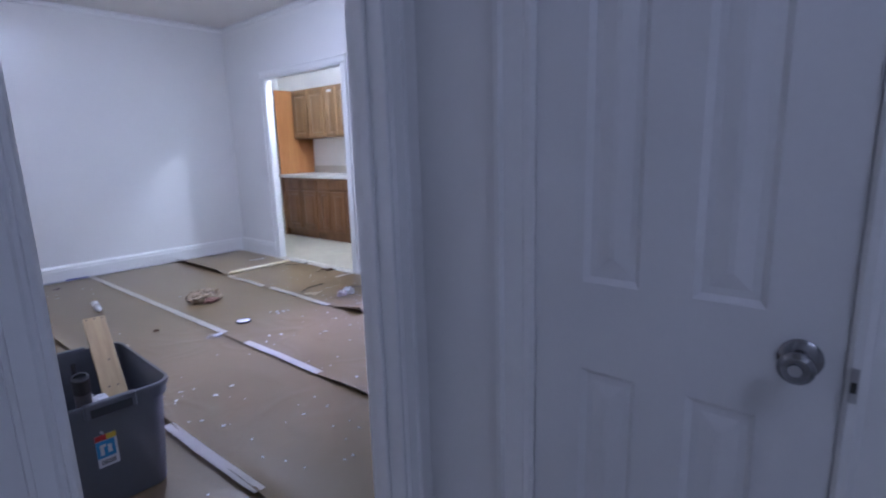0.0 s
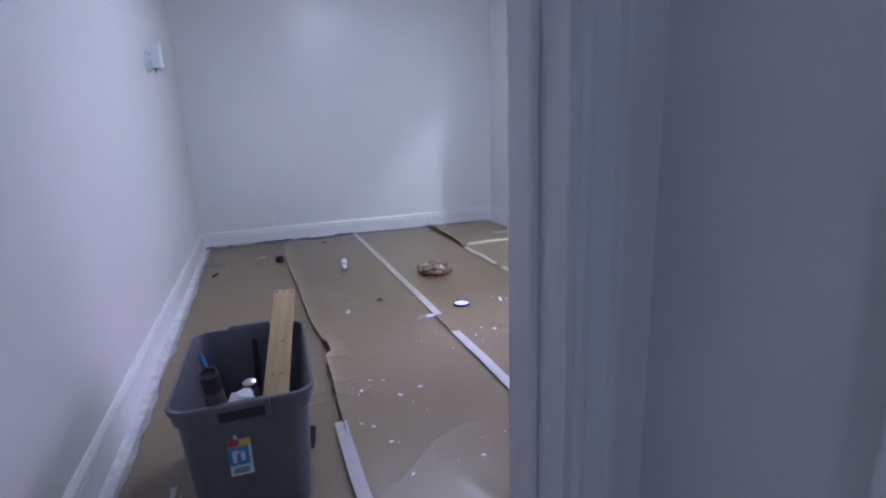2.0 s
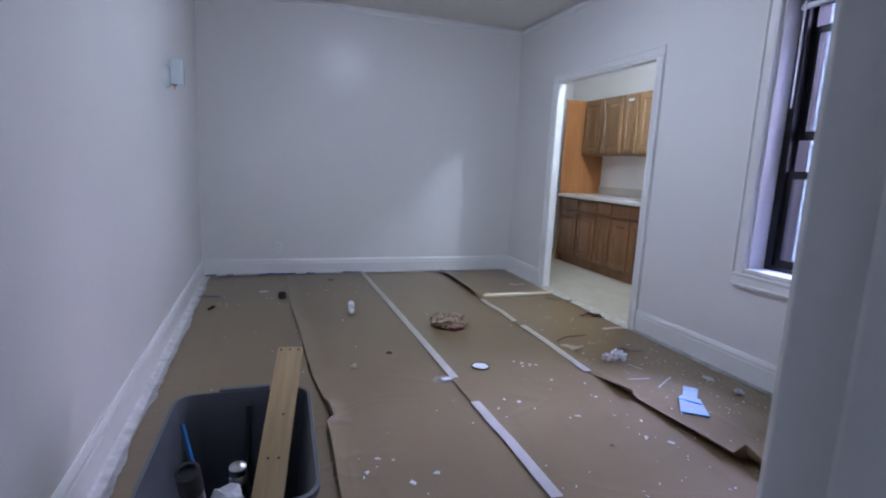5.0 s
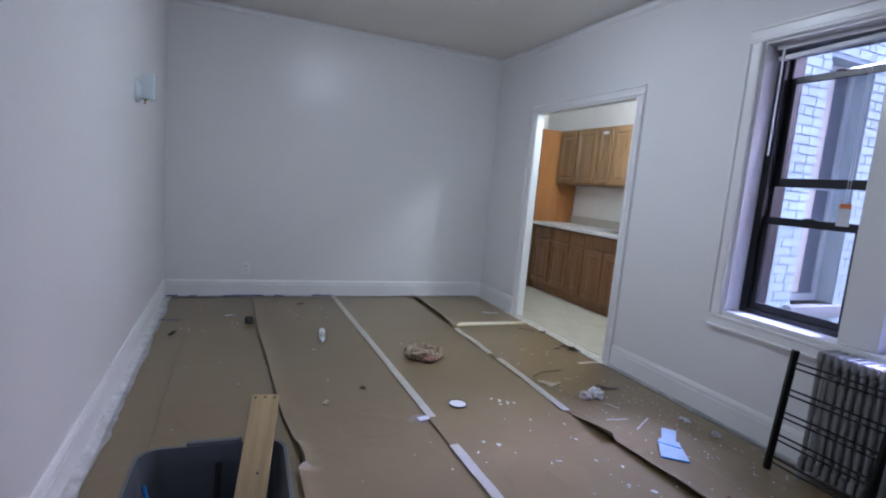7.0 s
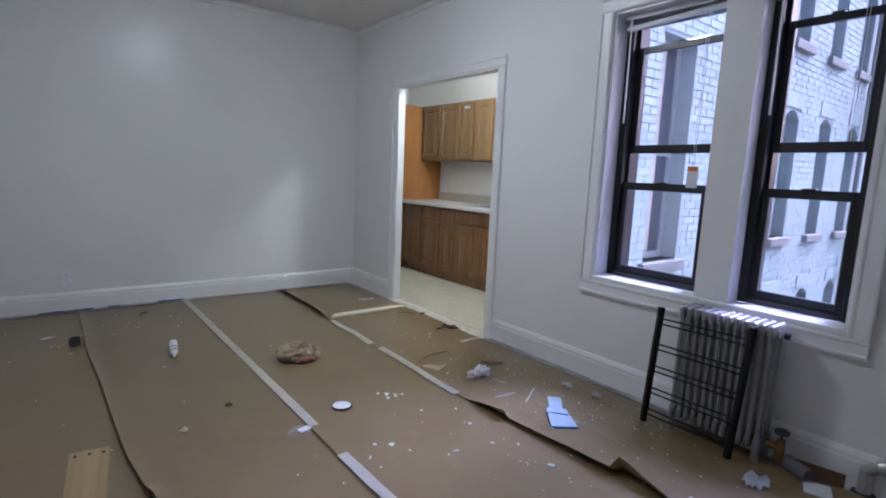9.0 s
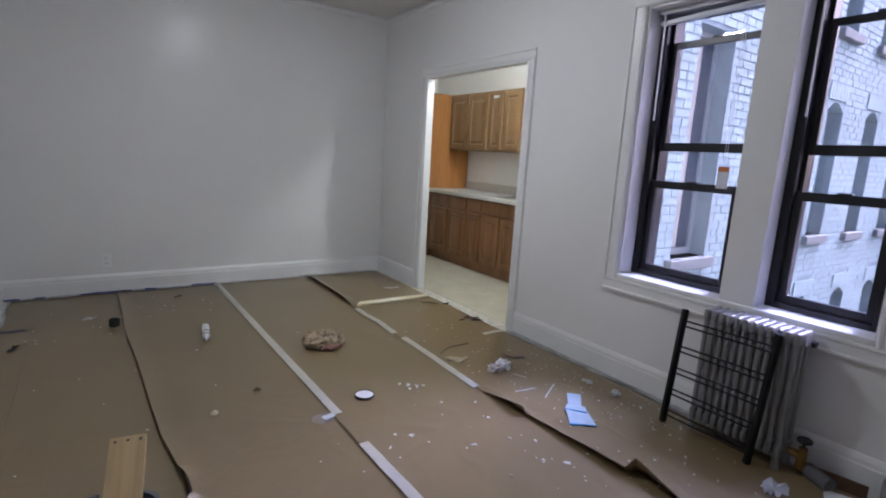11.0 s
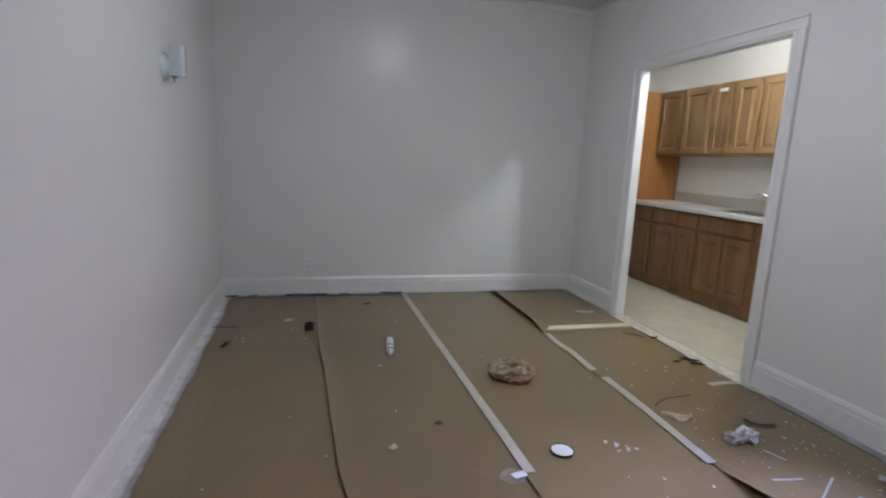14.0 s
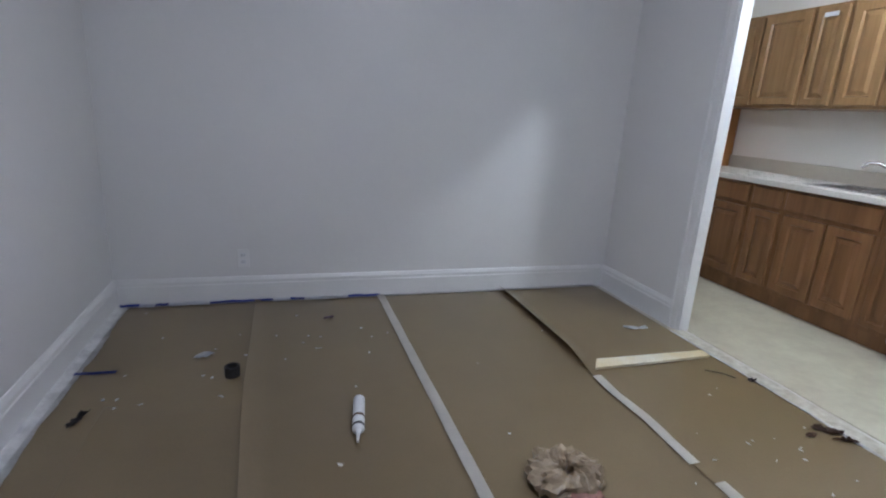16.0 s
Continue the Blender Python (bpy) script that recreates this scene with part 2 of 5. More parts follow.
# ---- plan ----
WX, EX, NY, SY, TOP = 0.072, 3.423, 7.48, 2.24, 2.74
SH = 2.12                      # hall face of the south wall
HALL_E, HALL_W, HALL_S = 1.14, -0.85, -1.6
DOOR_L, DOOR_R, DOOR_T = 0.281, 1.03, 2.05
KO0, KO1, KOT = 5.238, 6.615, 2.068
KT = 0.06                      # thin partition round the kitchen opening
WIN0, WIN1, SILL, WTOP = 2.965, 4.277, 0.68, 2.25
MUL0, MUL1 = 3.47, 3.645
OUT = 3.735                    # outer face of the east wall
KE, KS, KN = 5.04, 4.96, 8.9   # kitchen
FAC = 4.75                     # face of the courtyard wall

# ---- structure ----
setting("floor", made((WX - 0.1, SH, -0.2, EX + 0.06, NY + 0.1, 0.0), (HALL_W - 0.1, HALL_S, -0.2, HALL_E + 0.1, SH, 0.0)), M_FLOOR,
        "old floorboards smeared with white paint", "floor")
setting("kitchen_floor", made((EX + 0.06, KS, -0.2, KE + 0.1, KN, 0.004)), M_VINYL, "cream vinyl kitchen floor with faint mottling", "floor")
setting("wall_west", made((WX - 0.12, SH, 0, WX, NY + 0.12, TOP)), M_WALL, "white gloss painted plaster wall", "wall")
setting("wall_north", made((WX, NY, 0, EX + KT, NY + 0.12, TOP)), M_WALL, "white gloss painted end wall", "wall")
bm = made((EX, KO1, 0, EX + KT, NY, TOP), (EX, KO0, KOT, EX + KT, KO1, TOP), (EX, KS, 0, EX + KT, KO0, TOP),
          (EX, WIN1, 0, OUT, KS, TOP), (EX, WIN0, 0, OUT, WIN1, SILL - 0.03), (EX, WIN0, WTOP, OUT, WIN1, TOP), (EX, SH, 0, OUT, WIN0, TOP))
setting("wall_east", bm, M_WALL, "white gloss wall with windows and kitchen opening", "wall")
setting("wall_south", made((WX, SH, 0, DOOR_L, SY, TOP), (DOOR_L, SH, DOOR_T, DOOR_R, SY, TOP), (DOOR_R, SH, 0, EX, SY, TOP)), M_WALL,
        "white painted partition with a doorway", "wall")
setting("ceiling", made((WX - 0.12, SY, TOP, OUT, NY + 0.12, TOP + 0.15)), M_CEIL, "dull off-white plaster ceiling", "ceiling")
setting("hall_ceiling", made((HALL_W - 0.12, HALL_S - 0.12, TOP, HALL_E + 0.12, SY, TOP + 0.15)), M_CEIL, "off-white hall ceiling", "ceiling")
CD0, CD1, CDT = 1.185, 1.762, 2.03   # closet door opening
setting("hall_wall_east", made((HALL_E, HALL_S, 0, HALL_E + 0.12, CD0, TOP), (HALL_E, CD0, CDT, HALL_E + 0.12, CD1, TOP), (HALL_E, CD1, 0, HALL_E + 0.12, SH, TOP)),
        M_WALL, "white painted hall wall with a closet door", "wall")
setting("hall_wall_west", made((HALL_W - 0.12, HALL_S, 0, HALL_W, SH, TOP)), M_WALL, "white painted hall wall", "wall")
setting("hall_wall_north", made((HALL_W - 0.12, SH, 0, WX - 0.12, SY, TOP)), M_WALL, "white painted hall wall beside the doorway", "wall")
setting("hall_wall_south", made((HALL_W - 0.12, HALL_S - 0.12, 0, HALL_E + 0.12, HALL_S, TOP)), M_WALL, "white painted hall end wall", "wall")
setting("closet_back", made((HALL_E + 0.5, CD0 - 0.2, 0, HALL_E + 0.6, SH, TOP), (HALL_E + 0.12, CD0 - 0.2, 0, HALL_E + 0.5, CD0 - 0.1, TOP), (HALL_E + 0.12, CD0 - 0.2, TOP, HALL_E + 0.6, SH, TOP + 0.1), (HALL_E + 0.12, CD0 - 0.2, -0.2, HALL_E + 0.6, SH, 0)), M_WALL, "plain closet walls", "wall")
setting("kitchen_wall_east", made((KE, KS, 0, KE + 0.12, KN, TOP)), M_KWALL, "cream painted kitchen wall", "wall")
setting("kitchen_wall_north", made((EX + KT, KN, 0, KE + 0.12, KN + 0.12, TOP), (EX, NY + 0.12, 0, EX + KT, KN + 0.12, TOP)), M_KWALL, "cream painted kitchen end wall", "wall")
setting("kitchen_wall_south", made((OUT, KS - 0.02, 0, KE + 0.12, KS, TOP)), M_KWALL, "cream painted kitchen wall", "wall")
setting("kitchen_ceiling", made((EX + KT, KS - 0.02, TOP, KE + 0.12, KN + 0.12, TOP + 0.15)), M_CEIL, "white kitchen ceiling", "ceiling")
setting("threshold", made((EX - 0.075, KO0 - 0.03, 0.0, EX + 0.03, KO1 + 0.02, 0.007), bev=0.003), surface("worn_painted_threshold", (0.66, 0.64, 0.56), 0.45, 0, 0.12, 16, 60, 0.1, 0.4, (1, 1, 1), (0.4, 0.36, 0.28)), "paint-covered white threshold strip", "threshold")

BASE = [(0, 0), (0.02, 0), (0.02, 0.125), (0.017, 0.132), (0.017, 0.15), (0.010, 0.165), (0.006, 0.172), (0, 0.172)]
bm = bmesh.new()
run(bm, BASE, (WX, SY, 0), (WX, NY, 0), (1, 0, 0))
setting("baseboard", bm, M_TRIM, "tall white moulded baseboard", "baseboard")
bm = bmesh.new()
run(bm, BASE, (WX + 0.02, NY, 0), (EX - 0.02, NY, 0), (0, -1, 0))
setting("baseboard", bm, M_TRIM, "tall white moulded baseboard", "baseboard")
bm = bmesh.new()
run(bm, BASE, (EX, KO1 + 0.077, 0), (EX, NY, 0), (-1, 0, 0))
setting("baseboard", bm, M_TRIM, "tall white moulded baseboard", "baseboard")
bm = bmesh.new()
run(bm, BASE, (EX, SY, 0), (EX, KO0 - 0.077, 0), (-1, 0, 0))
setting("baseboard", bm, M_TRIM, "tall white moulded baseboard", "baseboard")
bm = bmesh.new()
run(bm, BASE, (DOOR_R + 0.1, SY, 0), (EX - 0.02, SY, 0), (0, 1, 0))
setting("baseboard", bm, M_TRIM, "tall white moulded baseboard", "baseboard")
# paint-smeared quarter strip where the west baseboard meets the floor
bm = bmesh.new()
run(bm, [(0, 0), (0.045, 0), (0.042, 0.008), (0.012, 0.014), (0, 0.02)], (WX + 0.02, SY, 0.001), (WX + 0.02, NY - 0.02, 0.001), (1, 0, 0))
setting("trim", bm, M_SMEAR, "paint-splashed white floor strip", "trim")

CROWN = [(0, 0), (0.008, 0), (0.02, 0.012), (0.022, 0.03), (0.014, 0.038), (0, 0.038)]
for p0, p1, o in (((WX, SY, TOP - 0.06), (WX, NY, TOP - 0.06), (1, 0, 0)), ((WX, NY, TOP - 0.06), (EX, NY, TOP - 0.06), (0, -1, 0)),
                  ((EX, SY, TOP - 0.06), (EX, NY, TOP - 0.06), (-1, 0, 0))):
    bm = bmesh.new()
    run(bm, CROWN, p0, p1, o)
    setting("trim", bm, M_TRIM, "thin painted picture moulding under the ceiling", "trim")


def casing_profile(w, d):
    return [(0, 0), (0, w), (d, w), (d, w * 0.86), (d * 0.62, w * 0.8), (d * 0.55, w * 0.3), (d * 0.8, w * 0.2), (d * 0.8, w * 0.08), (d * 0.5, 0)]


def casing(name, label, jambs, head, out, w, d):
    """Moulded trim round an opening: two uprights and a head. jambs: (foot, top, sideways away from the opening)."""
    root = thing(name, label, "door casing", kind="structure")
    for foot, top, away in jambs:
        bm = bmesh.new()
        run(bm, casing_profile(w, d), foot, top, out, away)
        part("upright", bm, M_TRIM, root)
    bm = bmesh.new()
    run(bm, casing_profile(w, d), head[0], head[1], out, (0, 0, 1))
    part("head", bm, M_TRIM, root)
    return root


# kitchen opening: casing and lining
casing("kitchen_casing", "white moulded casing round the kitchen opening",
       [((EX, KO0, 0), (EX, KO0, KOT), (0, -1, 0)), ((EX, KO1, 0), (EX, KO1, KOT), (0, 1, 0))],
       ((EX, KO0 - 0.075, KOT), (EX, KO1 + 0.075, KOT)), (-1, 0, 0), 0.075, 0.024)
root = thing("kitchen_lining", "white painted lining of the kitchen opening", "door lining", kind="structure")
part("side", made((EX - 0.012, KO0 - 0.004, 0, EX + KT + 0.005, KO0 + 0.014, KOT), bev=0.003), M_TRIM, root)
part("side", made((EX - 0.012, KO1 - 0.014, 0, EX + KT + 0.005, KO1 + 0.004, KOT), bev=0.003), M_TRIM, root)
part("top", made((EX - 0.012, KO0 + 0.014, KOT - 0.014, EX + KT + 0.005, KO1 - 0.014, KOT + 0.004), bev=0.003), M_TRIM, root)

# doorway from the hall: jambs with stop, casing on both faces
root = thing("doorway_lining", "white painted door jamb with stop moulding", "door lining", kind="structure")
for x0, s in ((DOOR_L, 1), (DOOR_R, -1)):
    a, b = sorted((x0 - s * 0.004, x0 + s * 0.012))
    part("jamb", made((a, SH - 0.008, 0, b, SY + 0.008, DOOR_T), bev=0.003), M_TRIM, root)
    a, b = sorted((x0 + s * 0.012, x0 + s * 0.026))
    part("stop", made((a, 2.165, 0, b, 2.2, DOOR_T - 0.03), bev=0.005), M_TRIM, root)
part("head_jamb", made((DOOR_L + 0.012, SH - 0.008, DOOR_T - 0.014, DOOR_R - 0.012, SY + 0.008, DOOR_T + 0.004), bev=0.003), M_TRIM, root)
casing("hall_casing", "white moulded casing round the doorway",
       [((DOOR_L, SH, 0), (DOOR_L, SH, DOOR_T), (-1, 0, 0)), ((DOOR_R, SH, 0), (DOOR_R, SH, DOOR_T), (1, 0, 0))],
       ((DOOR_L - 0.05, SH, DOOR_T), (DOOR_R + 0.05, SH, DOOR_T)), (0, -1, 0), 0.05, 0.022)
casing("room_casing", "white moulded casing round the doorway",
       [((DOOR_L, SY, 0), (DOOR_L, SY, DOOR_T), (-1, 0, 0)), ((DOOR_R, SY, 0), (DOOR_R, SY, DOOR_T), (1, 0, 0))],
       ((DOOR_L - 0.1, SY, DOOR_T), (DOOR_R + 0.1, SY, DOOR_T)), (0, 1, 0), 0.1, 0.03)
casing("closet_casing", "white moulded casing round the closet door",
       [((HALL_E, CD0, 0), (HALL_E, CD0, CDT), (0, -1, 0)), ((HALL_E, CD1, 0), (HALL_E, CD1, CDT), (0, 1, 0))],
       ((HALL_E, CD0 - 0.1, CDT), (HALL_E, CD1 + 0.1, CDT)), (-1, 0, 0), 0.1, 0.026)


def panel_door(name, label, at, rz, w, h, t=0.035):
    """Six-panel door; the leaf lies along local x, its face towards local -y."""
    root = thing(name, label, "door", at, rz, kind="structure")
    st, mid = 0.116, 0.1
    rails = [(0.0, 0.235), (0.75, 0.95), (1.62, 1.71), (h - 0.12, h)]
    bm = made((0, -t, 0, st, 0, h), (w - st, -t, 0, w, 0, h), (w / 2 - mid / 2, -t, 0, w / 2 + mid / 2, 0, h))
    for z0, z1 in rails:
        for a, b in ((st, w / 2 - mid / 2), (w / 2 + mid / 2, w - st)):
            box(bm, a, -t, z0, b, 0, z1)
    part("leaf", bm, M_DOOR, root)
    for (_, z0), (z1, _) in zip(rails, rails[1:]):
        for a, b in ((st, w / 2 - mid / 2), (w / 2 + mid / 2, w - st)):
            bm = bmesh.new()
            # sunk moulding, then a raised field
            loops = []
            for inset, depth in ((0, -t), (0.012, -t + 0.010), (0.026, -t + 0.010), (0.055, -t + 0.002)):
                loops.append([bm.verts.new((x, depth, z)) for x, z in ((a + inset, z0 + inset), (b - inset, z0 + inset), (b - inset, z1 - inset), (a + inset, z1 - inset))])
            for p, q in zip(loops, loops[1:]):
                for i in range(4):
                    j = (i + 1) % 4
                    bm.faces.new((p[i], p[j], q[j], q[i]))
            bm.faces.new(loops[-1])
            back = [bm.verts.new((v.co.x, -0.008, v.co.z)) for v in loops[0]]
            for i in range(4):
                j = (i + 1) % 4
                bm.faces.new((loops[0][j], loops[0][i], back[i], back[j]))
            bm.faces.new(list(reversed(back)))
            bmesh.ops.recalc_face_normals(bm, faces=bm.faces)
            part("panel", bm, M_DOOR, root)
    return root


door = panel_door("door_1", "white six-panel closet door, shut, with a steel knob", (HALL_E + 0.03, CD1 - 0.0015, 0.008), -90, CD1 - CD0 - 0.003, CDT - 0.012)
KN_T = pose(0, 0, 0, 90, 0, 0)
bm = bmesh.new()
lathe(bm, [(0.0, 0.0), (0.034, 0.0), (0.034, 0.004), (0.028, 0.009), (0.013, 0.012), (0.012, 0.03), (0.02, 0.036), (0.027, 0.046), (0.027, 0.056), (0.02, 0.064), (0.008, 0.062), (0.0, 0.062)],
      at=(CD1 - 1.249, -0.035, 0.875), turn=KN_T)
# Worn steel; its base is darkened to hold the knob's dark reflection.
knob = part("door_knob", bm, surface("worn_steel_dark_reflection", (0.3, 0.3, 0.31), 0.22, 1.0, 0.1, 20, 120, 0.03), door, "worn steel door knob", True)
bm = bmesh.new()
lathe(bm, [(0.0, 0.0), (0.010, 0.0), (0.010, 0.003), (0.0, 0.003)], 16, at=(CD1 - 1.249, -0.098, 0.875), turn=KN_T)
part("lock_button", bm, M_CHROME, knob)
root = thing("strike_plate", "small worn metal latch plate on the door frame", "latch plate", (HALL_E - 0.019, CD0 - 0.012, 0.86))
part("plate", made((-0.003, -0.006, -0.03, 0.0, 0.006, 0.03), bev=0.001), M_STEEL, root)
# Raised dark plate imitates the shade in the latch hole.
part("latch_hole_shade", made((-0.0045, -0.004, -0.012, -0.003, 0.004, 0.006)), M_DARK, root, "dark plate for the shade in the latch hole")

# ---- windows ----
SX = 3.573   # plane of the lower sashes
root = thing("window_casing", "wide white moulded casing round the paired windows", "window casing", kind="structure")
bm = bmesh.new()
run(bm, casing_profile(0.084, 0.028), (EX, WIN0, SILL - 0.03), (EX, WIN0, WTOP), (-1, 0, 0), (0, -1, 0))
part("upright", bm, M_TRIM, root)
bm = bmesh.new()
run(bm, casing_profile(0.084, 0.028), (EX, WIN1, SILL - 0.03), (EX, WIN1, WTOP), (-1, 0, 0), (0, 1, 0))
part("upright", bm, M_TRIM, root)
bm = bmesh.new()
run(bm, casing_profile(0.084, 0.028), (EX, WIN0 - 0.084, WTOP), (EX, WIN1 + 0.084, WTOP), (-1, 0, 0), (0, 0, 1))
part("head", bm, M_TRIM, root)
bm = bmesh.new()
run(bm, casing_profile(0.08, 0.026), (EX, WIN0 - 0.084, SILL - 0.03), (EX, WIN1 + 0.084, SILL - 0.03), (-1, 0, 0), (0, 0, -1))
part("apron", bm, M_TRIM, root)
part("sill", made((EX - 0.012, WIN0 - 0.002, SILL - 0.03, SX - 0.03, WIN1 + 0.002, SILL), bev=0.006), M_TRIM, root, "white glossy window sill")
part("mullion", made((EX + 0.01, MUL0, SILL, OUT - 0.02, MUL1, WTOP), bev=0.004), M_TRIM, root)
part("reveal", made((EX + 0.002, WIN1 - 0.012, SILL, SX - 0.03, WIN1 + 0.001, WTOP)), M_TRIM, root)
part("reveal", made((EX + 0.002, WIN0 - 0.001, SILL, SX - 0.03, WIN0 + 0.012, WTOP)), M_TRIM, root)
part("soffit", made((EX + 0.002, WIN0 + 0.012, WTOP - 0.012, SX - 0.03, MUL0, WTOP + 0.001)), M_TRIM, root)
part("soffit", made((EX + 0.002, MUL1, WTOP - 0.012, SX - 0.03, WIN1 - 0.012, WTOP + 0.001)), M_TRIM, root)


def sash_window(name, y0, y1):
    root = thing(name, "black metal double-hung window, upper sash lowered a little", "window", kind="structure")
    z0, z1 = SILL, WTOP - 0.012
    f = part("window_frame", made((SX - 0.03, y0, z0, OUT - 0.02, y0 + 0.045, z1), (SX - 0.03, y1 - 0.045, z0, OUT - 0.02, y1, z1),
                                  (SX - 0.03, y0 + 0.045, z1 - 0.03, OUT - 0.02, y1 - 0.045, z1), (SX - 0.03, y0 + 0.045, z0, OUT - 0.02, y1 - 0.045, z0 + 0.03), bev=0.003), M_FRAME, root)
    part("track", made((SX + 0.02, y0 + 0.045, z0 + 0.03, SX + 0.028, y0 + 0.062, z1 - 0.03), (SX + 0.02, y1 - 0.062, z0 + 0.03, SX + 0.028, y1 - 0.045, z1 - 0.03)), M_FRAME, f)

    def sash(nm, x, za, zb, top, bot):
        a, b = y0 + 0.046, y1 - 0.046
        s = part(nm, made((x, a, za, x + 0.024, a + 0.035, zb), (x, b - 0.035, za, x + 0.024, b, zb), (x, a + 0.035, zb - top, x + 0.024, b - 0.035, zb),
                          (x, a + 0.035, za, x + 0.024, b - 0.035, za + bot), bev=0.002), M_FRAME, root)
        g = part("pane", made((x + 0.010, a + 0.03, za + bot - 0.005, x + 0.014, b - 0.03, zb - top + 0.005)), M_GLASS, s)
        g.visible_shadow = False
        return s
    s = sash("lower_sash", SX - 0.008, z0 + 0.025, 1.268, 0.045, 0.045)
    part("sash_lock", made((SX - 0.02, (y0 + y1) / 2 - 0.03, 1.268, SX + 0.012, (y0 + y1) / 2 + 0.03, 1.276), bev=0.003), M_FRAME, s)
    s = sash("upper_sash", SX + 0.032, 1.445, 2.07, 0.036, 0.05)
    storm = part("storm_pane", made((OUT - 0.034, y0 + 0.045, z0 + 0.03, OUT - 0.03, y1 - 0.045, z1 - 0.03)), M_GLASS, f, "clear outer storm pane")
    storm.visible_shadow = False
    part("tilt_latch", made((SX + 0.028, (y0 + y1) / 2 - 0.025, 2.07, SX + 0.05, (y0 + y1) / 2 + 0.025, 2.079), bev=0.003), M_FRAME, s)
    return root


sash_window("window_1", MUL1, WIN1 - 0.012)
sash_window("window_2", WIN0 + 0.012, MUL0)


def blind(y0, y1, label, drop, tilt, tag):
    root = thing("window_blind", label, "blind", (SX - 0.06, 0, WTOP - 0.013))
    part("headrail", made((-0.02, y0 + 0.01, -0.026, 0.02, y1 - 0.01, 0.0), bev=0.003), M_BLIND, root)
    n = 7
    for i in range(n):
        f = (i + 1) / n
        za, zb = -0.03 - drop * f - tilt * f, -0.03 - drop * f
        bm = bmesh.new()
        vs = [bm.verts.new(p) for p in ((-0.013, y0 + 0.02, zb), (0, y0 + 0.02, zb + 0.004), (0.013, y0 + 0.02, zb), (0.013, y1 - 0.02, za), (0, y1 - 0.02, za + 0.004), (-0.013, y1 - 0.02, za))]
        bm.faces.new((vs[0], vs[1], vs[4], vs[5]))
        bm.faces.new((vs[1], vs[2], vs[3], vs[4]))
        bmesh.ops.solidify(bm, geom=bm.faces[:], thickness=0.0015)
        part("slat", bm, M_BLIND, root)
    bm = bmesh.new()
    za, zb = -0.037 - drop - tilt, -0.037 - drop
    vs = [bm.verts.new(p) for p in ((-0.014, y0 + 0.02, zb), (0.014, y0 + 0.02, zb), (0.014, y1 - 0.02, za), (-0.014, y1 - 0.02, za))]
    fc = bm.faces.new(vs)
    r = bmesh.ops.extrude_face_region(bm, geom=[fc])
    for v in r["geom"]:
        if isinstance(v, bmesh.types.BMVert):
            v.co.z -= 0.022
    bmesh.ops.recalc_face_normals(bm, faces=bm.faces)
    part("bottom_rail", bm, M_BLIND, root)
    bm = rod(bmesh.new(), (-0.02, y1 - 0.055, -0.03), (-0.022, y1 - 0.06, -0.62), 0.005, seg=8)
    part("wand", bm, M_WHITE, root, "white plastic tilt wand", True)
    for d in (0.0, 0.012):
        bm = rod(bmesh.new(), (-0.02, y0 + 0.1 + d, -0.03), (-0.021, y0 + 0.1 + d, -0.87 if tag else -0.75), 0.0012, seg=6)
        part("cord", bm, M_WHITE, root)
    if tag:
        t = part("tag", made((-0.024, y0 + 0.075, -0.985, -0.022, y0 + 0.135, -0.87)), M_PAPERW, root, "white card tag with an orange band")
        part("tag_band", made((-0.0255, y0 + 0.077, -0.895, -0.024, y0 + 0.133, -0.87)), surface("orange_print", (0.7, 0.2, 0.03), 0.5), t)
    return root


blind(MUL1, WIN1 - 0.012, "white aluminium blind pulled up, bottom rail hanging askew", 0.004, 0.022, True)
blind(WIN0 + 0.012, MUL0, "white aluminium blind pulled up level", 0.024, 0.0, False)

# ---- kitchen ----
BX, UX = 4.44, 4.71   # faces of base and wall cabinets


def raised_front(y0, y1, z0, z1, x, field=True):
    """A cabinet door or drawer front with a routed frame, facing -x."""
    bm = bmesh.new()
    w = min(0.055, (y1 - y0) * 0.2)
    steps = [(0, 0.02), (0.0, 0.003), (0.004, 0.0), (w, 0.0), (w + 0.007, 0.011), (w + 0.015, 0.011), (w + 0.04, 0.001)] if field else [(0, 0.02), (0, 0.005), (0.007, 0.0)]
    loops = []
    for i, d in steps:
        loops.append([bm.verts.new((x - 0.02 + d, a, b)) for a, b in ((y0 + i, z0 + i), (y1 - i, z0 + i), (y1 - i, z1 - i), (y0 + i, z1 - i))])
    for p, q in zip(loops, loops[1:]):
        for i in range(4):
            j = (i + 1) % 4
            bm.faces.new((p[i], p[j], q[j], q[i]))
    bm.faces.new(loops[-1])
    bm.faces.new(list(reversed(loops[0])))
    bmesh.ops.recalc_face_normals(bm, faces=bm.faces)
    return bm


def base_cabinet(y0, y1, doors, label, drawers=1):
    root = thing("base_cabinet", label, "cabinet", (0, 0, 0.004), group="kitchen base cabinets")
    part("body", made((BX, y0 + 0.001, 0.1, KE - 0.002, y1 - 0.001, 0.872)), M_CABB, root)
    part("toe_kick", made((BX + 0.035, y0 + 0.001, 0, BX + 0.055, y1 - 0.001, 0.1)), M_CABB, root)
    for a, b in zip(doors, doors[1:]):
        part("door", raised_front(a + 0.012, b - 0.012, 0.135, 0.685, BX), M_CABB, root)
    if drawers:
        part("drawer_front", raised_front(y0 + 0.016, y1 - 0.016, 0.715, 0.85, BX, False), M_CABB, root)
    else:
        for a, b in zip(doors, doors[1:]):
            part("drawer_front", raised_front(a + 0.008, b - 0.008, 0.715, 0.85, BX, False), M_CABB, root)
    return root


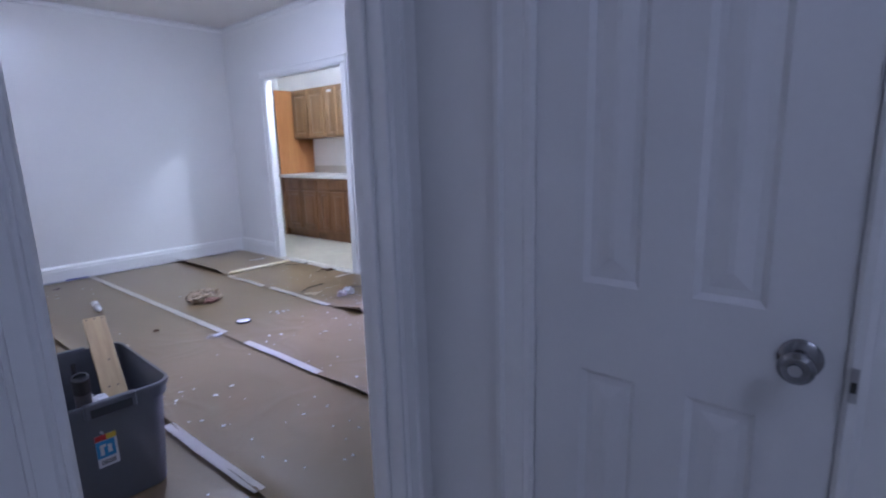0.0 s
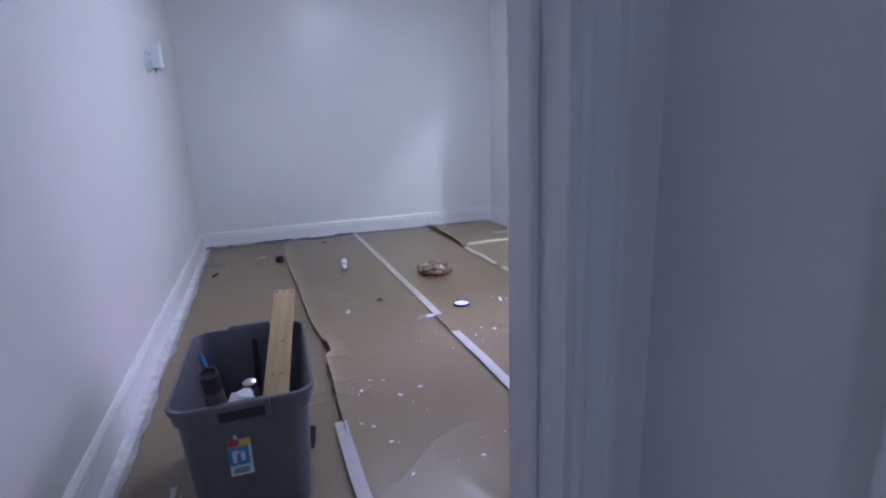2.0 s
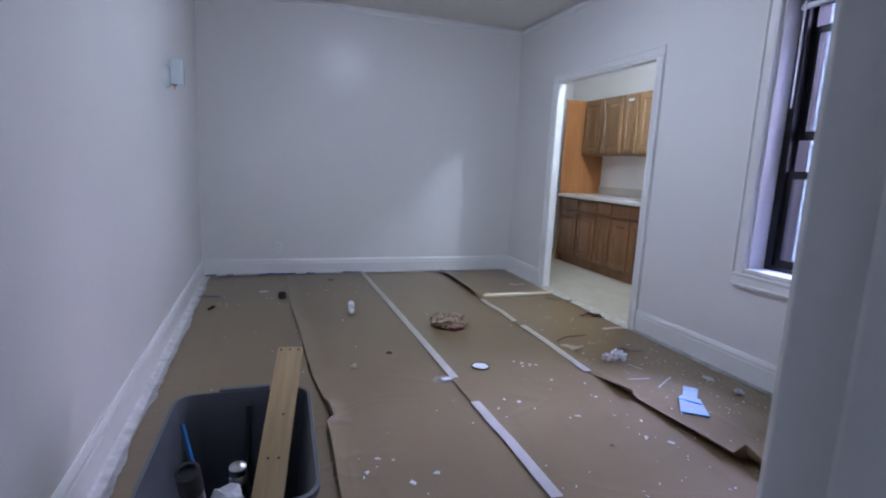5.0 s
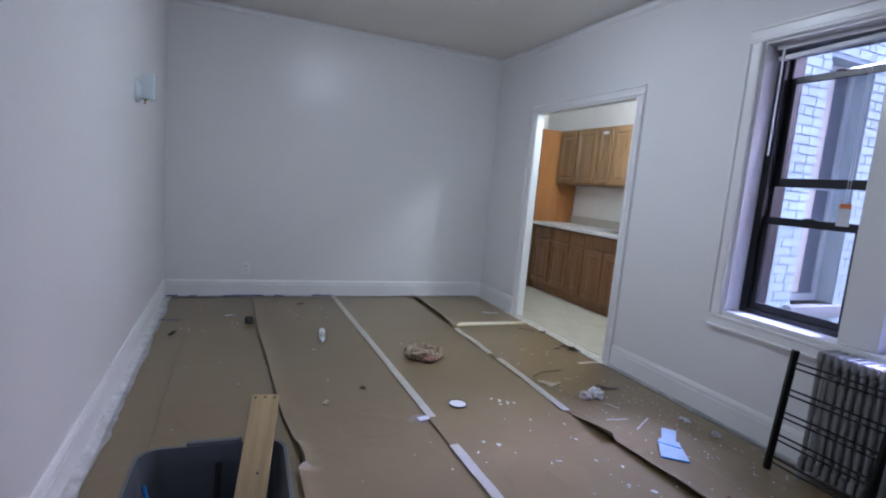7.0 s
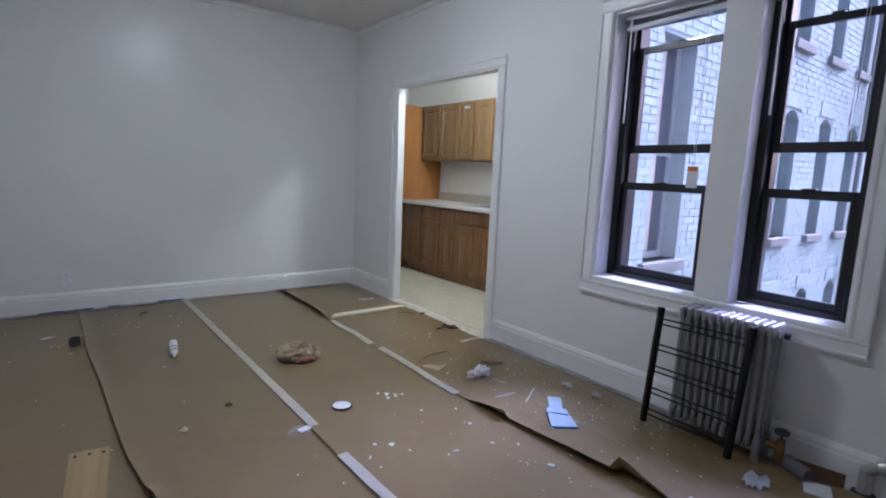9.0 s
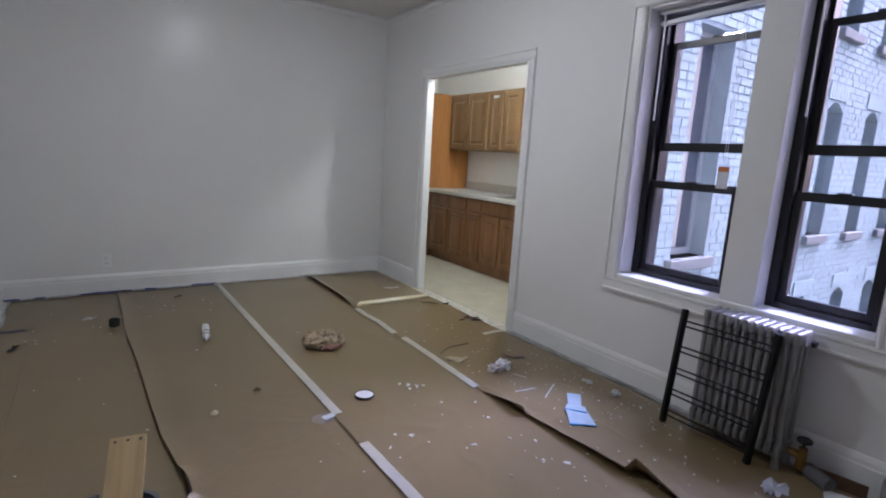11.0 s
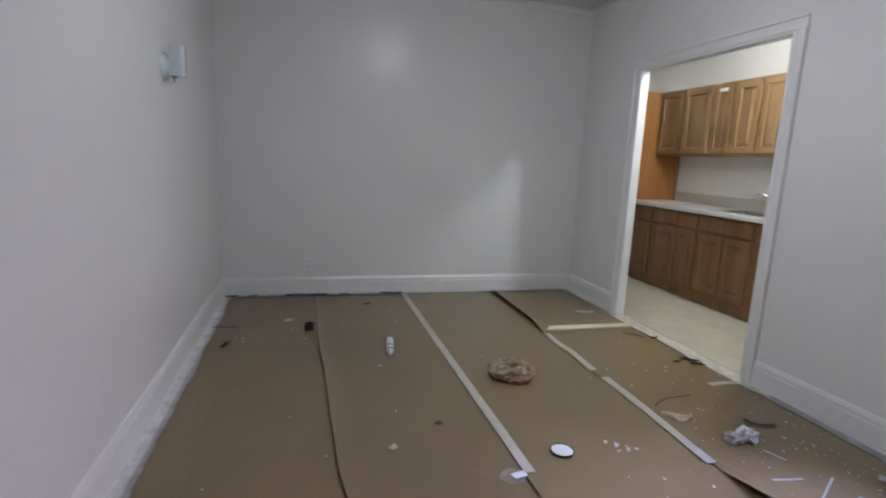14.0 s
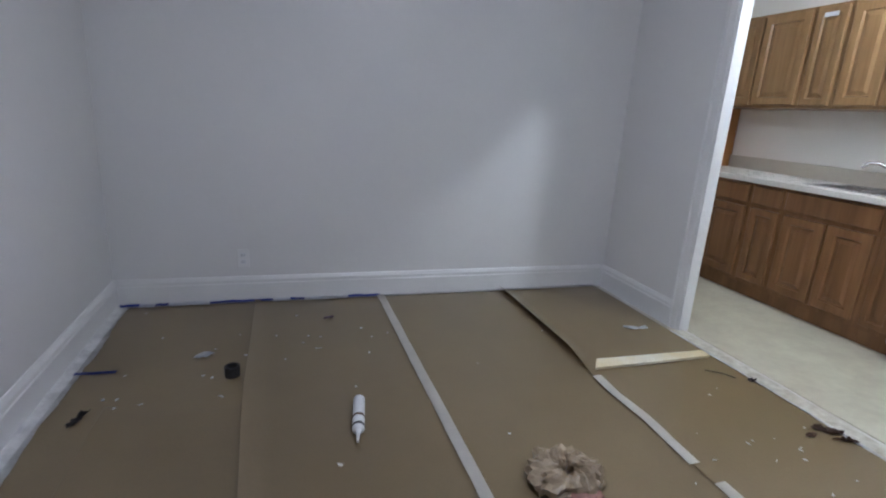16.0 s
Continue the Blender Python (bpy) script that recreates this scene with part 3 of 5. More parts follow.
def wall_cabinet(y0, y1, doors, label):
    root = thing("wall_cabinet", label, "cabinet", (0, 0, 1.428), group="kitchen wall cabinets")
    part("body", made((UX, y0 + 0.001, 0, KE - 0.002, y1 - 0.001, 0.7)), M_CABU, root)
    for a, b in zip(doors, doors[1:]):
        part("door", raised_front(a + 0.011, b - 0.011, 0.022, 0.678, UX), M_CABU, root)
    return root


base_cabinet(7.195, 8.01, [7.21, 7.6, 7.995], "brown oak base cabinet with two doors and drawers", 0)
base_cabinet(6.92, 7.195, [6.93, 7.185], "narrow brown oak base cabinet with one drawer")
base_cabinet(6.265, 6.92, [6.28, 6.585, 6.905], "brown oak sink base cabinet with two doors")
base_cabinet(6.06, 6.265, [6.068, 6.257], "narrow brown oak base cabinet beside the stove")
wall_cabinet(7.235, 8.04, [7.245, 7.645, 8.03], "honey oak wall cabinet with two raised-panel doors")
nar = wall_cabinet(6.975, 7.235, [6.985, 7.225], "narrow honey oak wall cabinet, one door")
part("sticker", made((UX - 0.0225, 7.06, 0.615, UX - 0.0205, 7.16, 0.645)), M_PAPERW, nar, "small white paper sticker")
wall_cabinet(6.375, 6.975, [6.388, 6.665, 6.962], "honey oak wall cabinet over the sink")
wall_cabinet(5.615, 6.375, [5.63, 5.995, 6.36], "honey oak wall cabinet over the stove")
solid("side_panel", made((BX - 0.02, 8.042, 0.914, KE - 0.002, 8.06, 2.13), bev=0.002), M_PANEL, "tall orange oak veneer side panel on the worktop", "panel")
solid("base_end_panel", made((BX - 0.02, 8.022, 0.004, KE - 0.002, 8.06, 0.874)), M_CABB, "brown oak end panel of the base cabinets", "panel")
# worktop with a cut-out for the sink
SK = (4.54, 6.31, 4.95, 6.88)
bm = made((4.4, 6.06, 0.877, SK[0], 8.06, 0.912), (SK[2], 6.06, 0.877, KE - 0.021, 8.06, 0.912), (SK[0], 6.06, 0.877, SK[2], SK[1], 0.912), (SK[0], SK[3], 0.877, SK[2], 8.06, 0.912))
root = thing("worktop", "pale laminate worktop with a beige upstand", "worktop")
part("top", bm, M_COUNTER, root)
part("front_edge", made((4.387, 6.06, 0.874, 4.4, 8.06, 0.914), bev=0.004), M_COUNTER, root)
part("upstand", made((KE - 0.02, 6.06, 0.877, KE - 0.001, 8.042, 1.02), bev=0.004), M_SPLASH, root, "beige laminate upstand")
root = thing("sink", "stainless steel double-bowl drop-in sink", "sink", (0, 0, 0.912))
bm = bmesh.new()
x0, y0, x1, y1 = SK
for b in ((x0 - 0.015, y0 - 0.015, 0, x0 + 0.03, y1 + 0.015, 0.005), (x1 - 0.07, y0 - 0.015, 0, x1 + 0.015, y1 + 0.015, 0.005), (x0 + 0.03, y0 - 0.015, 0, x1 - 0.07, y0 + 0.03, 0.005),
          (x0 + 0.03, y1 - 0.03, 0, x1 - 0.07, y1 + 0.015, 0.005), (x0 + 0.03, 6.58, 0, x1 - 0.07, 6.61, 0.005)):
    box(bm, *b, bev=0.002)
part("rim", bm, M_STEEL, root)
for a, b in ((y0 + 0.03, 6.58), (6.61, y1 - 0.03)):
    part("bowl", made((x0 + 0.03, a, -0.17, x0 + 0.034, b, 0), (x1 - 0.074, a, -0.17, x1 - 0.07, b, 0), (x0 + 0.034, a, -0.17, x1 - 0.074, a + 0.004, 0),
                      (x0 + 0.034, b - 0.004, -0.17, x1 - 0.074, b, 0), (x0 + 0.034, a + 0.004, -0.17, x1 - 0.074, b - 0.004, -0.166)), M_STEEL, root)
root = thing("faucet", "chrome single-lever kitchen faucet", "faucet", (4.925, 6.575, 0.917))
bm = bmesh.new()
lathe(bm, [(0.032, 0), (0.032, 0.006), (0.022, 0.014), (0.02, 0.1), (0.017, 0.115), (0, 0.118)])
part("body", bm, M_CHROME, root, "", True)
part("spout", tube_path(bmesh.new(), [(0, 0, 0.09), (-0.025, 0.045, 0.145), (-0.05, 0.095, 0.172), (-0.075, 0.145, 0.168), (-0.09, 0.175, 0.135)], 0.012), M_CHROME, root, "", True)
part("lever", rod(bmesh.new(), (0, 0, 0.11), (-0.005, -0.035, 0.21), 0.009, 0.006), M_CHROME, root, "", True)
root = thing("stove", "white enamel stove with a hanging blue film strip", "stove", (0, 0, 0.004))
part("body", made((4.39, 5.335, 0.1, KE - 0.01, 6.055, 0.905), bev=0.008), M_STOVE, root)
part("oven_door", made((4.365, 5.345, 0.3, 4.39, 6.045, 0.76), bev=0.006), M_STOVE, root)
part("drawer", made((4.365, 5.345, 0.11, 4.39, 6.045, 0.285), bev=0.006), M_STOVE, root)
part("cooktop", made((4.38, 5.33, 0.905, KE - 0.01, 6.057, 0.92), bev=0.006), M_STOVE, root)
part("handle", rod(bmesh.new(), (4.34, 5.415, 0.72), (4.34, 5.98, 0.72), 0.01), M_STOVE, root, "", True)
bm = made((4.357, 5.995, 0.66, 4.3635, 6.035, 0.69))
box(bm, 4.3585, 6.012, 0.56, 4.3635, 6.034, 0.665)
box(bm, 4.3575, 6.006, 0.4, 4.3635, 6.03, 0.56)
part("film_strip", bm, M_FILM, root, "blue protective film strip")
for y in (5.385, 6.0):
    part("foot", rod(bmesh.new(), (4.435, y, 0), (4.435, y, 0.1), 0.018), M_DARK, root)
root = thing("kitchen_ceiling_light", "lit globe bulb in a plain kitchen ceiling holder", "ceiling light", (4.04, 5.72, TOP))
bm = bmesh.new()
bmesh.ops.create_uvsphere(bm, u_segments=24, v_segments=14, radius=0.085, matrix=Matrix.Translation((0, 0, -0.13)))
part("globe", bm, M_KLAMP, root, "glowing globe bulb", True)
bm = bmesh.new()
lathe(bm, [(0, 0), (0.07, 0), (0.07, -0.012), (0.035, -0.03), (0.03, -0.06), (0, -0.06)])
part("holder", bm, M_WHITE, root, "", True)

# ---- lamp of the room, added lamp of the hall ----
root = thing("ceiling_light", "lit opal glass ceiling light with a metal rim", "ceiling light", (1.78, 5.0, TOP))
bm = bmesh.new()
lathe(bm, [(0.17, -0.06), (0.172, -0.08), (0.155, -0.11), (0.11, -0.135), (0.05, -0.147), (0, -0.149)])
part("dome", bm, M_ROOMLAMP, root, "glowing opal glass dome", True)
bm = bmesh.new()
lathe(bm, [(0, 0), (0.09, 0), (0.1, -0.04), (0.176, -0.055), (0.176, -0.065)])
part("rim", bm, M_STEEL, root, "", True)
# Unseen lamp, added to brighten the closet door and the hall walls.
root = thing("added_hall_light", "unseen opal dome added to light the hall", "ceiling light", (0.0, 0.1, TOP))
bm = bmesh.new()
lathe(bm, [(0.15, 0), (0.152, -0.03), (0.12, -0.09), (0.05, -0.115), (0, -0.118)])
part("dome", bm, M_HALLFILL, root, "", True)


def sconce(y, z):
    root = thing("wall_sconce", "unlit wall sconce with bent pale glass shade", "wall lamp", (WX, y, z), group="sconces on the west wall")
    bm = bmesh.new()
    lathe(bm, [(0, 0), (0.07, 0), (0.07, 0.006), (0.062, 0.02), (0.036, 0.034), (0.014, 0.04), (0, 0.04)], 24, (0, 0, -0.01), pose(0, 0, 0, 0, 90, 0) )
    part("back_plate", bm, M_OPAL, root, "pale metal back plate", True)
    bm = rod(bmesh.new(), (0.02, 0, -0.052), (0.06, 0, -0.056), 0.004)
    rod(bm, (0.06, 0, -0.06), (0.06, 0, -0.035), 0.008)
    part("arm", bm, M_BRASS, root, "brass arm", True)
    bm = rod(bmesh.new(), (0.05, 0, -0.056), (0.05, 0, -0.085), 0.004, 0.003)
    rod(bm, (0.05, 0, -0.066), (0.05, 0, -0.06), 0.007)
    part("finial", bm, M_BRASS, root, "small brass finial", True)
    # bent sheet of glass: flat front with rounded returns
    bm = bmesh.new()
    prof = [(0.035, -0.04), (0.088, -0.04), (0.098, -0.037), (0.105, -0.031), (0.108, -0.022), (0.108, 0.022), (0.105, 0.031), (0.098, 0.037), (0.088, 0.04), (0.035, 0.04)]
    inner = [(0.035, 0.036), (0.087, 0.036), (0.096, 0.033), (0.101, 0.028), (0.104, 0.02), (0.104, -0.02), (0.101, -0.028), (0.096, -0.033), (0.087, -0.036), (0.035, -0.036)]
    ring = prof + inner
    a = [bm.verts.new((x, yy, -0.055)) for x, yy in ring]
    b = [bm.verts.new((x, yy, 0.1)) for x, yy in ring]
    k = len(ring)
    for i in range(k):
        j = (i + 1) % k
        bm.faces.new((a[i], a[j], b[j], b[i]))
    h = len(prof)
    for i in range(h - 1):
        for r, fl in ((a, True), (b, False)):
            q = (r[i], r[i + 1], r[k - 2 - i], r[k - 1 - i])
            bm.faces.new(q if not fl else tuple(reversed(q)))
    bmesh.ops.recalc_face_normals(bm, faces=bm.faces)
    part("shade", bm, M_OPAL, root, "pale blue-white bent glass shade", True)
    part("shade_screw", rod(bmesh.new(), (0.106, 0.012, -0.03), (0.114, 0.012, -0.03), 0.006), M_STEEL, root)
    return root


sconce(3.44, 1.69)
sconce(5.88, 1.7)

# socket on the north wall
root = thing("wall_outlet", "white double power outlet plate", "outlet", (0.796, NY, 0.29))
part("plate", made((-0.035, -0.006, -0.057, 0.035, 0, 0.057), bev=0.002), M_TRIM, root)
for z in (-0.022, 0.022):
    s = part("socket", made((-0.016, -0.009, z - 0.014, 0.016, -0.006, z + 0.014), bev=0.002), M_WHITE, root)
    # Dark bars on the face stand in for shade in the slots.
    part("slot_shade", made((-0.008, -0.0096, z - 0.004, -0.006, -0.009, z + 0.006), (0.006, -0.0096, z - 0.004, 0.008, -0.009, z + 0.006)), M_DARK, s)

# ---- radiator ----
root = thing("radiator", "old silver-painted cast-iron column radiator under the window", "radiator", (3.303, 3.165, 0.0))
N, PITCH = 12, 0.0367
RH = 0.668
bm = bmesh.new()
for cx in (-0.055, 0.0, 0.055):
    rod(bm, (cx, 0, 0.11), (cx, 0, RH - 0.04), 0.0118, seg=10)
for zc in (0.1, RH - 0.035):
    box(bm, -0.075, -0.0135, zc - 0.03, 0.075, 0.0135, zc + 0.03, bev=0.011, seg=3)
rod(bm, (0, -0.018, RH - 0.05), (0, 0.018, RH - 0.05), 0.02, seg=12)
rod(bm, (0, -0.018, 0.1), (0, 0.018, 0.1), 0.02, seg=12)
sec = mesh_of(bm, "section", M_RAD, True)
for i in range(N):
    s = new("section", sec)
    s.parent = root
    s.location = (0, i * PITCH + 0.025, 0)
for cx in (-0.055, 0.055):
    for yy in (0.025, (N - 1) * PITCH + 0.025):
        part("foot", rod(bmesh.new(), (cx, yy, 0.012), (cx, yy, 0.085), 0.02, 0.014, seg=10), M_RAD, root, "", True)
part("end_plug", rod(bmesh.new(), (0, -0.012, RH - 0.05), (0, -0.03, RH - 0.05), 0.016, seg=8), M_BLACK, root)
part("end_plug", rod(bmesh.new(), (0, N * PITCH - 0.01, RH - 0.05), (0, N * PITCH + 0.02, RH - 0.05), 0.016, seg=8), M_BLACK, root)
part("air_vent", rod(bmesh.new(), (0, N * PITCH, 0.33), (0, N * PITCH + 0.02, 0.38), 0.012, 0.008), M_PIPE, root, "small silver air vent", True)
v = part("valve", rod(bmesh.new(), (0, -0.055, 0.04), (0, -0.055, 0.14), 0.022, 0.018), M_BRASS, root, "brass steam valve", True)
part("valve_union", rod(bmesh.new(), (0, -0.06, 0.1), (0, 0.0, 0.1), 0.018), M_BRASS, v, "", True)
bm = bmesh.new()
lathe(bm, [(0, 0.14), (0.006, 0.14), (0.006, 0.165), (0.03, 0.168), (0.032, 0.178), (0.026, 0.184), (0, 0.184)], 20, (0, -0.055, 0))
part("handwheel", bm, M_DARK, v, "black round handwheel", True)

# supply pipe, sleeve and end of run by the south end of the wall
solid("pipe_sleeve", tube_path(bmesh.new(), [(3.325, 3.085, 0.042), (3.302, 3.05, 0.039), (3.27, 2.98, 0.037)], 0.033, 14), M_SLEEVE,
      "grey insulated pipe sleeve lying along the baseboard", "pipe", smooth=True)
solid("brown_flap", made((-0.06, -0.11, 0.0, -0.055, 0.11, 0.07)), M_BROWN, "torn brown cardboard flap leaning on the pipe", "cardboard", (3.385, 2.99, 0.004), 10)
root = thing("steam_pipe", "silver-painted steam pipe with an elbow fitting", "pipe", (3.385, 2.815, 0))
part("riser", tube_path(bmesh.new(), [(0, 0, 0.008), (0, 0, 0.11), (0, -0.03, 0.14), (0.0, -0.27, 0.245)], 0.026, 14), M_PIPE, root, "", True)
bm = bmesh.new()
lathe(bm, [(0.03, -0.02), (0.037, -0.015), (0.037, 0.015), (0.03, 0.02)], 18, (0, -0.06, 0.153), pose(0, 0, 0, 63, 0, 0))
part("collar", bm, M_PIPE, root, "", True)
bm = bmesh.new()
lathe(bm, [(0, 0), (0.045, 0), (0.042, 0.012), (0.03, 0.016), (0, 0.016)], 20)
part("floor_flange", bm, M_DARK, root)
solid("white_card", made((-0.055, -0.05, 0, 0.055, 0.05, 0.003)), M_PAPERW, "square white card with a blue edge on the floor", "card", (3.235, 2.935, 0.013), 20)

# ---- black window guard leaning on the radiator ----
root = thing("window_guard", "black metal window guard leaning on the radiator", "window guard", (0, 0, 0))
PA, PB = Vector((3.178, 3.71, 0.012)), Vector((3.168, 3.275, 0.012))
QA, QB = Vector((3.21, 3.69, 0.635)), Vector((3.21, 3.25, 0.645))


def bar(bm, p, q, w, d):
    m = Matrix.Translation((p + q) / 2) @ (q - p).to_track_quat("Z", "Y").to_matrix().to_4x4()
    bmesh.ops.create_cube(bm, size=1, matrix=m @ Matrix.Diagonal((w, d, (q - p).length, 1)))
    return bm


part("post", bar(bmesh.new(), PA, QA, 0.026, 0.026), M_BLACK, root)
part("post", bar(bmesh.new(), PB, QB, 0.024, 0.024), M_BLACK, root)
for f in (0.07, 0.26, 0.45, 0.64, 0.86):
    for d in (0.0, 0.045):
        a, b = PA.lerp(QA, f + d), PB.lerp(QB, f + d)
        part("bar", rod(bmesh.new(), a, b, 0.005, seg=8), M_BLACK, root)

# ---- paper on the floor ----


def ripple(x, y):
    n1 = noise.noise(Vector((x * 1.6, y * 0.9, 0.3)))
    n2 = noise.noise(Vector((x * 7.0 + 2, y * 3.2, 1.7)))
    near = max(0.0, min(1.0, (5.2 - y) / 1.2))
    bend = 0.35 * noise.noise(Vector((x * 2.3, y * 2.3, 5.0)))
    crease = 0.0
    for k, (a, f, wd) in enumerate(((0.5, 2.2, 0.06), (-1.1, 3.1, 0.07), (1.9, 3.7, 0.08), (-0.4, 5.0, 0.09))):
        u = x * math.cos(a) + y * math.sin(a) + bend
        v = y * math.cos(a) - x * math.sin(a)
        line = abs(noise.noise(Vector((u * f, v * 0.8, 3.0 * k))))
        crease += max(0.0, 1 - line / wd) * max(0.0, noise.noise(Vector((x * 1.7, y * 1.7, 11.0 + k))) + 0.25)
    return 0.0075 + 0.0042 * crease * near + 0.0018 * n1 + 0.0012 * n2 * (0.35 + near) + near * 0.0022 * max(0.0, noise.noise(Vector((x * 4.2 - y * 2.4, y * 1.3, 4.0))))


def paper_strip(x0, x1, y0, y1, lift, wander, level, label, right_lift=None):
    """One run of paper. lift(y): how far its west edge curls up; wander(y): how far that edge strays."""
    nx, ny = 64, 330
    us = [(i / nx) ** 1.3 for i in range(nx + 1)]
    vs, fs = [], []
    for j in range(ny + 1):
        y = y0 + (y1 - y0) * j / ny
        wl = wander(y)
        up = lift(y)
        for i in range(nx + 1):
            x = x0 + wl + (x1 - x0 - wl) * us[i]
            d = x - (x0 + wl)
            c = max(0.0, 1 - d / 0.13)
            z = ripple(x, y) + level * min(1.0, max(0.0, y1 - y) / 0.2) - 0.0016 * max(0.0, 1 - (y1 - y) / 0.1) + up * c * c
            if right_lift:
                e = max(0.0, 1 - (x1 - x) / 0.12)
                z += right_lift(y) * e * e
            vs.append((x + up * 0.5 * c * c * c, y, z))
    for j in range(ny):
        for i in range(nx):
            a = j * (nx + 1) + i
            fs.append((a, a + 1, a + nx + 2, a + nx + 1))
    me = bpy.data.meshes.new("paper")
    me.from_pydata(vs, [], fs)
    me.materials.append(M_PAPER)
    me.shade_smooth()
    ob = new("floor_paper", me)
    md = ob.modifiers.new("thickness", "SOLIDIFY")
    md.thickness, md.offset = 0.0012, -1
    return tagged(ob, label, "floor paper", "protective paper on the floor")


def hump(y, c, w):
    return max(0.0, 1 - ((y - c) / w) ** 2)


def wav(k):
    return lambda y: 0.008 * noise.noise(Vector((k, y * 1.3, 0)))


PY0, PY1 = SY + 0.02, NY - 0.028
paper_strip(0.145, 0.97, PY0, PY1, lambda y: 0.0, lambda y: 0.012 * noise.noise(Vector((9, y * 1.1, 0))) + 0.012 * noise.noise(Vector((3, y * 2.5, 0))), 0.0,
            "brown protective floor paper along the west wall")
paper_strip(0.335, 0.97, PY0, 6.33, lambda y: 0.004, lambda y: 0.01 * noise.noise(Vector((6, y * 1.7, 0))), 0.0012, "second layer of brown protective floor paper")
paper_strip(0.85, 1.71, PY0, PY1, lambda y: 0.021 + 0.007 * noise.noise(Vector((1, y * 2, 0))) + 0.03 * hump(y, 4.27, 0.2) * (y > 4.22) + 0.018 * hump(y, 4.1, 0.35) * (y <= 4.22),
            lambda y: wav(1.5)(y) + 0.075 * min(1.0, max(0.0, (6.4 - y) / 2.0)) + (0.02 * hump(y, 4.22, 0.5) if y > 4.22 else -0.005), 0.002, "brown protective floor paper, one edge curling")
paper_strip(1.672, 2.74, PY0, PY1, lambda y: 0.003 + 0.022 * hump(y, 3.1, 0.42) + 0.006 * hump(y, 4.42, 0.2), wav(4.5), 0.003,
            "brown protective floor paper taped along one edge, wrinkled near the doorway")


def tear(y):
    if y > 4.46:
        return 0.003 + 0.032 * min(1.0, max(0.0, (y - 6.2) / 0.25))
    if y > 4.105:
        return 0.06 * (4.46 - y) / 0.355
    if y > 3.5:
        return 0.016 + 0.03 * (4.105 - y) / 0.605
    return 0.028 + 0.06 * max(0.0, 1 - (3.5 - y) / 0.3)


def torn_edge(y):
    if y > 4.46:
        return 0.0
    if y > 4.105:
        return -0.02 * (4.46 - y) / 0.355
    if y > 3.5:
        return 0.02
    return 0.045


paper_strip(2.525, EX - 0.075, PY0, PY1, tear, torn_edge, 0.005, "brown protective floor paper, torn edge curled up")


def paper_top(x, y):
    return ripple(x, y) + (0.005 if x > 2.53 else 0.003 if x > 1.68 else 0.002 if x > 0.88 else 0.0)


def tape(points, w, material, label, rise=0.004, name="tape_strip", group="masking tape on the paper"):
    """A strip of tape that follows the paper along a line."""
    pts = []
    for (xa, ya), (xb, yb) in zip(points, points[1:]):
        n = max(2, int(math.hypot(xb - xa, yb - ya) / 0.06))
        pts += [Vector((xa + (xb - xa) * i / n, ya + (yb - ya) * i / n)) for i in range(n)]
    pts.append(Vector(points[-1]))
    bm = bmesh.new()
    rows = []
    for i, p in enumerate(pts):
        d = (pts[min(i + 1, len(pts) - 1)] - pts[max(i - 1, 0)]).normalized()
        s = Vector((-d.y, d.x))
        row = []
        for k in (-1, -0.33, 0.33, 1):
            q = p + s * (w / 2 * k + 0.0025 * noise.noise(Vector((p.x * 9, p.y * 9, k))))
            row.append(bm.verts.new((q.x, q.y, paper_top(q.x, q.y) + rise + 0.0012 * noise.noise(Vector((q.x * 30, q.y * 30, 2))))))
        rows.append(row)
    for a, b in zip(rows, rows[1:]):
        for i in range(3):
            bm.faces.new((a[i], a[i + 1], b[i + 1], b[i]))
    r = bmesh.ops.solidify(bm, geom=bm.faces[:], thickness=0.0008)
    bmesh.ops.recalc_face_normals(bm, faces=bm.faces)
    return solid(name, bm, material, label, "tape", group=group, smooth=True)


tape([(1.664, 7.45), (1.675, 6.4), (1.688, 5.4), (1.696, 4.58)], 0.048, M_TAPE, "long cream masking tape sealing a paper seam", 0.008)
tape([(1.69, 4.27), (1.698, 3.9), (1.698, 3.48)], 0.05, M_TAPE, "cream masking tape sealing a paper seam", 0.012)
tape([(2.538, 6.17), (2.53, 6.0), (2.547, 5.8), (2.53, 5.495)], 0.046, M_TAPE, "short wavy masking tape on a paper seam", 0.009)
tape([(2.545, 5.386), (2.54, 5.0), (2.52, 4.49)], 0.048, M_TAPE, "cream masking tape on a paper seam", 0.009)
tape([(0.918, 3.57), (0.922, 3.2), (0.935, 2.80)], 0.048, M_TAPE, "cream masking tape on a paper seam", 0.02)
tape([(0.33, 3.42), (0.343, 3.28), (0.357, 3.08)], 0.035, M_TAPE, "loose piece of cream masking tape", 0.004)
tape([(3.14, 5.195), (3.27, 5.205), (3.36, 5.18)], 0.04, M_TAPE, "short cream masking tape at the kitchen opening", 0.005)
tape([(0.13, 6.64), (0.3, 6.63)], 0.025, M_BLUETAPE, "short strip of blue painter's tape", 0.004, "blue_tape", "blue tape")
tape([(0.36, 4.13), (0.372, 4.53)], 0.03, M_BLUETAPE, "short strip of blue painter's tape", 0.004, "blue_tape", "blue tape")
